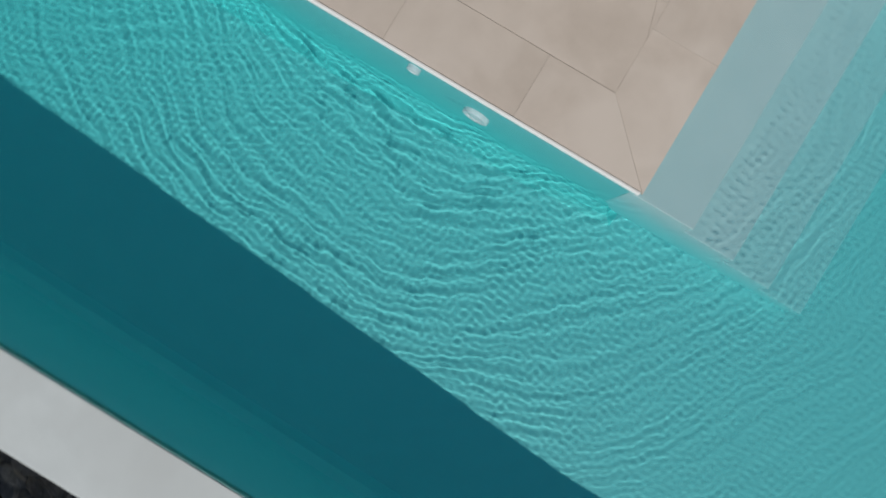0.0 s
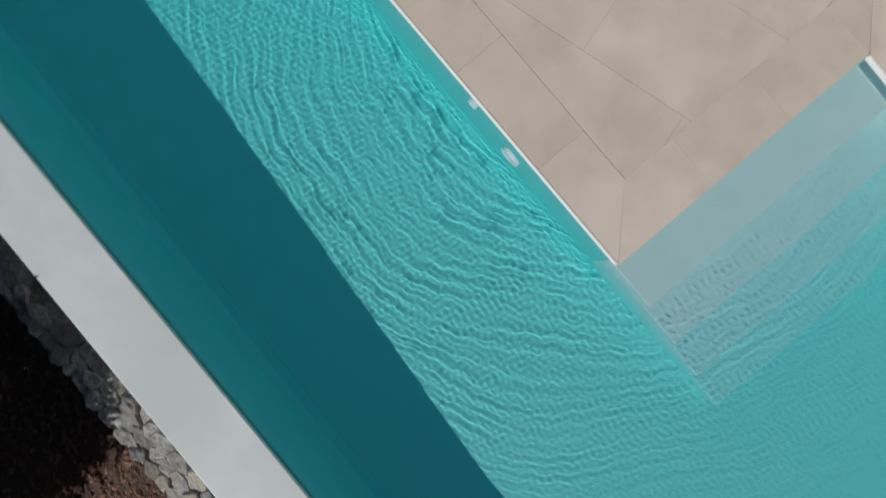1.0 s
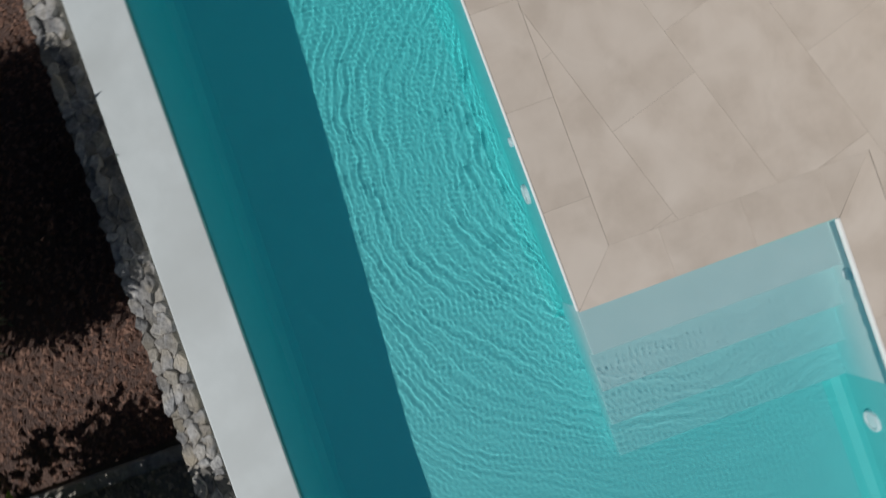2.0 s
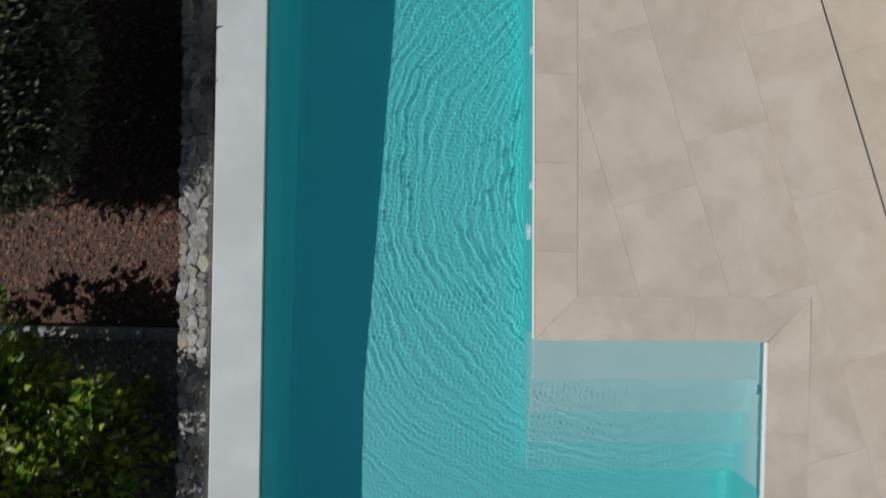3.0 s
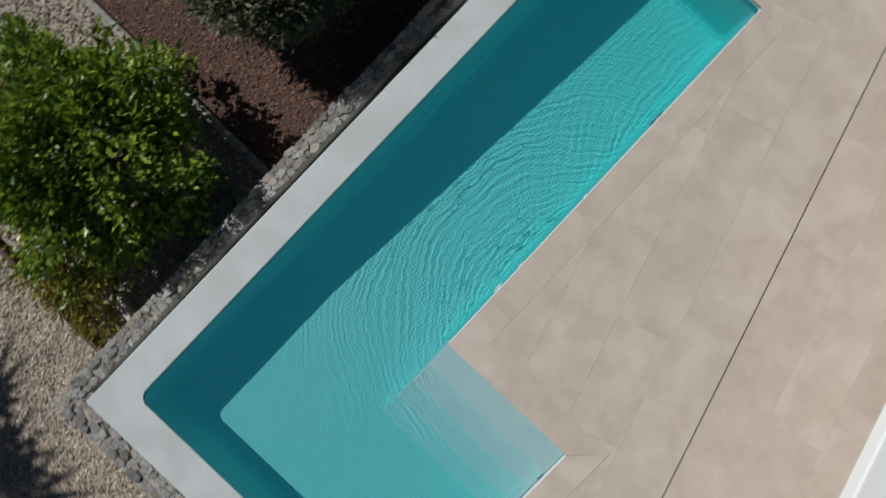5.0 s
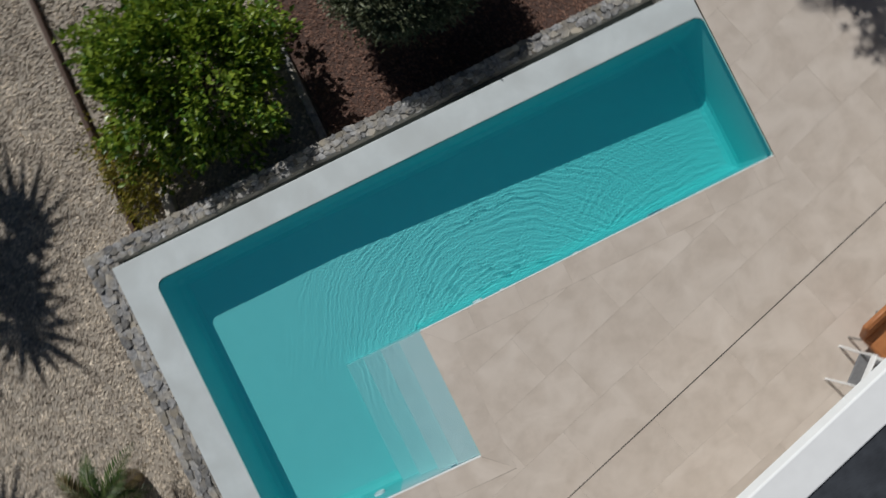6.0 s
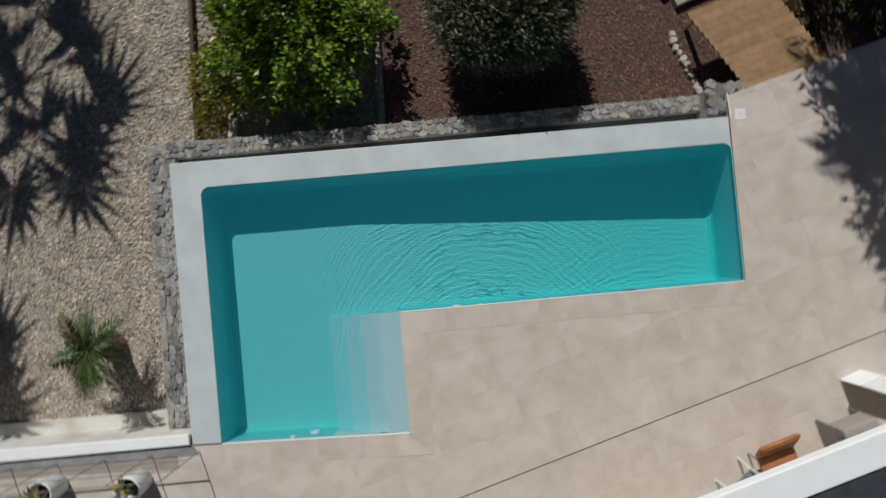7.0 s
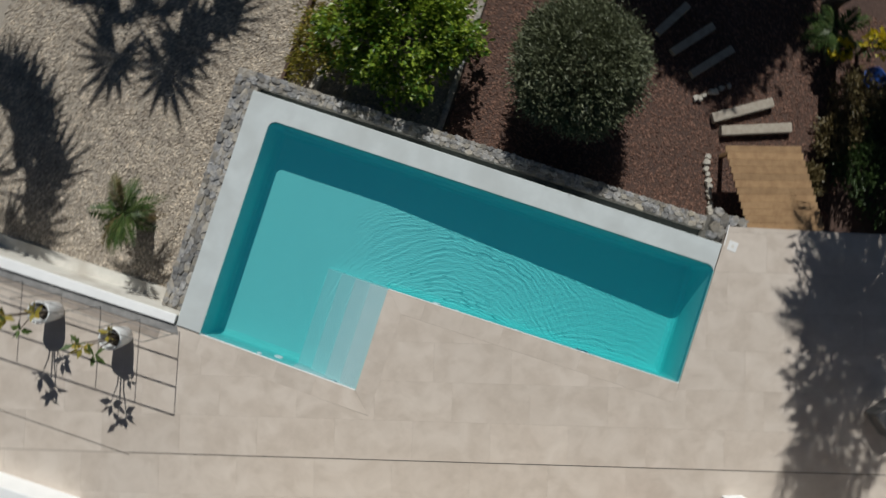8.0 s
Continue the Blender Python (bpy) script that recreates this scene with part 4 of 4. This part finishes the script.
cv = thing("skimmer_cover", (6.075, 2.835, 0.0), "square white plastic cover set in the paving", "cover")
bm = bmesh.new()
box(bm, (5.985, 2.74, -0.01), (6.165, 2.93, 0.006), 0.003, Matrix.Translation((6.075, 2.835, 0)) @ Matrix.Rotation(radians(-2), 4, "Z") @ Matrix.Translation((-6.075, -2.835, 0)))
part("frame", bm, MAT_WHITE_PAINT, cv)
bm = bmesh.new()
lathe(bm, [(0.03, 0.004), (0.03, 0.0085), (0.0, 0.0085)], 20, (6.075, 2.835, 0))
part("plug", bm, MAT_SLAB, cv)
bm = bmesh.new()
prism(bm, [(5.905, 2.80), (5.925, 2.80), (5.90, 3.22), (5.88, 3.22)], -0.1, 0.004, bevel=0.002)
tagged(part("trim_strip", bm, MAT_TRIM), "thin white trim strip at the paving's edge", "trim", kind="structure")

# ---- house and porch ----


def house_prism(u0, u1, v0, v1, z0, z1, bevel=0.0, bm=None):
    bm = bm or bmesh.new()
    return prism(bm, [in_house(u0, v0), in_house(u1, v0), in_house(u1, v1), in_house(u0, v1)], z0, z1, bevel)


V_EDGE = -0.3     # roof edge measured from the drain, away from the pool is minus
house = thing("house", (*in_house(2, -6), 0), "white flat-roofed house with a porch roof and parapet", "house", kind="structure")
part("roof_slab", house_prism(-2.2, 14, -9.0, V_EDGE - 0.02, 2.38, 2.46), MAT_WHITE, house)
part("parapet", house_prism(-2.2, 14, V_EDGE - 0.44, V_EDGE, 2.36, 2.52, 0.02), MAT_WHITE, house, "white rendered parapet")
part("roof_covering", house_prism(-2.1, 14, -9.0, V_EDGE - 0.44, 2.46, 2.48), MAT_ROOF, house, "roof surface with the parapet's shade in its dark colour")
part("house_wall", house_prism(-3, 14, -9.0, -3.6, -0.02, 2.38), MAT_WHITE, house)
bm = bmesh.new()
box(bm, (-10, -6.3, -0.01), (-4.4, -5.66, 0.5), 0.012)
tagged(part("wall_side", bm, MAT_WHITE), "low white rendered wall at the paving's far side", "wall", kind="structure")
bm = bmesh.new()
d = Vector((0.92, -0.39)).normalized()
s = Vector((-d.y, d.x))
a = Vector((7.30, -1.80))
e = Vector((0.37, 0.135))   # the end is cut along the house
prism(bm, [tuple(a), tuple(a + d * 3.2), tuple(a + d * 3.2 + s * 0.27), tuple(a + e)], -0.01, 0.5, bevel=0.01)
tagged(part("wall_low", bm, MAT_WHITE), "low white rendered wall on the paving", "wall", kind="structure")

# ---- seats on the porch ----


def sling_chair():
    c = thing("lounge_chair", pose(5.95, -2.98, 0, 0, 0, 16), "tan leather lounge chair on the porch paving", "chair")
    m = c.matrix_basis.copy()

    def add(name, bm, mat, label="", smooth=False):
        bmesh.ops.transform(bm, matrix=m, verts=bm.verts)
        return part(name, bm, mat, c, label, smooth)
    bm = bmesh.new()
    box(bm, (-0.31, -0.32, 0.34), (0.31, 0.22, 0.46), 0.04, segments=3)
    add("seat", bm, MAT_LEATHER, smooth=True)
    bm = bmesh.new()
    box(bm, (-0.33, -0.05, 0), (0.33, 0.05, 0.42), 0.04, pose(0, 0.24, 0.42, -36), 3)
    back = add("backrest", bm, MAT_LEATHER, smooth=True)
    bm = bmesh.new()
    tube(bm, [(-0.33, 0.485, 0.765), (0.33, 0.485, 0.765)], 0.024, 10)
    bmesh.ops.transform(bm, matrix=m, verts=bm.verts)
    part("bolster", bm, MAT_LEATHER, back, "rolled leather top edge", smooth=True)
    for x in (-0.31, 0.31):
        for y in (-0.28, 0.16):
            bm = bmesh.new()
            tube(bm, [(x * 0.9, y, 0), (x * 0.9, y, 0.38)], 0.014, 8)
            add("leg", bm, MAT_METAL)


def frame_chair():
    c = thing("side_chair", pose(5.42, -3.32, 0, 0, 0, 40), "white painted frame chair on the porch paving", "chair")
    m = c.matrix_basis.copy()

    def add(name, bm, mat):
        bmesh.ops.transform(bm, matrix=m, verts=bm.verts)
        return part(name, bm, mat, c)
    for x in (-0.24, 0.24):
        for y, top in ((-0.22, 0.64), (0.22, 0.8)):
            bm = bmesh.new()
            tube(bm, [(x * 1.1, y * 1.15, 0), (x, y, 0.45), (x, y * 1.08, top)], 0.017, 8)
            add("leg", bm, MAT_WHITE_PAINT)
        bm = bmesh.new()
        box(bm, (x - 0.025, -0.27, 0.63), (x + 0.025, 0.2, 0.66), 0.01)
        add("armrest", bm, MAT_WHITE_PAINT)
    bm = bmesh.new()
    box(bm, (-0.25, -0.24, 0.42), (0.25, 0.22, 0.45), 0.012)
    add("seat", bm, MAT_GREY)
    bm = bmesh.new()
    box(bm, (-0.25, 0.225, 0.72), (0.25, 0.255, 0.82), 0.012)
    add("top_rail", bm, MAT_WHITE_PAINT)


def armchair():
    c = thing("outdoor_armchair", pose(7.20, -2.66, 0, 0, 0, 16), "taupe-cushioned outdoor armchair with a dark frame and white pillow", "armchair")
    m = c.matrix_basis @ Matrix.Diagonal((0.76, 0.9, 1.0, 1.0))

    def add(name, bm, mat, smooth=False):
        bmesh.ops.transform(bm, matrix=m, verts=bm.verts)
        return part(name, bm, mat, c, smooth=smooth)
    bm = bmesh.new()
    box(bm, (-0.36, -0.42, 0.22), (0.36, 0.2, 0.42), 0.04, segments=3)
    add("seat", bm, MAT_GREY, True)
    bm = bmesh.new()
    box(bm, (-0.38, 0.14, 0.3), (0.38, 0.36, 0.74), 0.03, segments=3)
    add("backrest", bm, MAT_TAUPE, True)
    for x in (-0.42, 0.36):
        bm = bmesh.new()
        box(bm, (x, -0.44, 0.0), (x + 0.06, 0.36, 0.56), 0.01)
        add("side_frame", bm, MAT_METAL)
        bm = bmesh.new()
        box(bm, (x + 0.005, -0.44, 0.565), (x + 0.055, 0.1, 0.585), 0.006)
        add("armrest", bm, MAT_WHITE_PAINT)
    bm = bmesh.new()
    bmesh.ops.create_uvsphere(bm, u_segments=18, v_segments=10, radius=0.19, matrix=pose(0.2, 0.0, 0.55, 60) @ Matrix.Diagonal((1, 1, 0.45, 1)))
    add("pillow", bm, MAT_CERAMIC, True)


sling_chair()
frame_chair()
armchair()
for ob in list(scene.objects):
    top = ob
    while top.parent:
        top = top.parent
    if ob.type == "MESH" and (top.name.split(".")[0] in ("pool_lamp", "inlet_nozzle", "skimmer") or ob.name.startswith("pool_lip")):
        ob.cycles.is_caustics_receiver = True
bk = thing("bucket", (8.05, 7.1, GROUND), "blue plastic bucket standing in the garden", "bucket")
bm = bmesh.new()
lathe(bm, [(0.0, 0.0), (0.17, 0.0), (0.22, 0.38), (0.235, 0.38), (0.235, 0.40), (0.21, 0.40), (0.16, 0.03), (0.0, 0.03)], 28)
pail = part("pail", bm, MAT_BLUE, bk, smooth=True)
pail.matrix_basis = Matrix.Translation((8.05, 7.1, GROUND))
bm = bmesh.new()
tube(bm, [(8.05 + 0.23 * math.cos(t), 7.1 - 0.1 * math.sin(t), GROUND + 0.38 + 0.1 * math.sin(t)) for t in (math.pi * i / 10 for i in range(11))], 0.006, 5)
part("handle", bm, MAT_METAL, pail)


def storage_box():
    """A low dark box at the edge of the paving."""
    b = thing("storage_box", pose(9.78, 0.62, 0, 0, 0, 50), "low dark charcoal outdoor storage box on the paving", "box")
    for name, lo, hi in (("body", (-0.26, -0.26, 0.0), (0.26, 0.26, 0.36)), ("lid", (-0.28, -0.28, 0.363), (0.28, 0.28, 0.41))):
        bm = bmesh.new()
        box(bm, lo, hi, 0.015)
        bmesh.ops.transform(bm, matrix=b.matrix_basis, verts=bm.verts)
        part(name, bm, MAT_METAL, b)


storage_box()
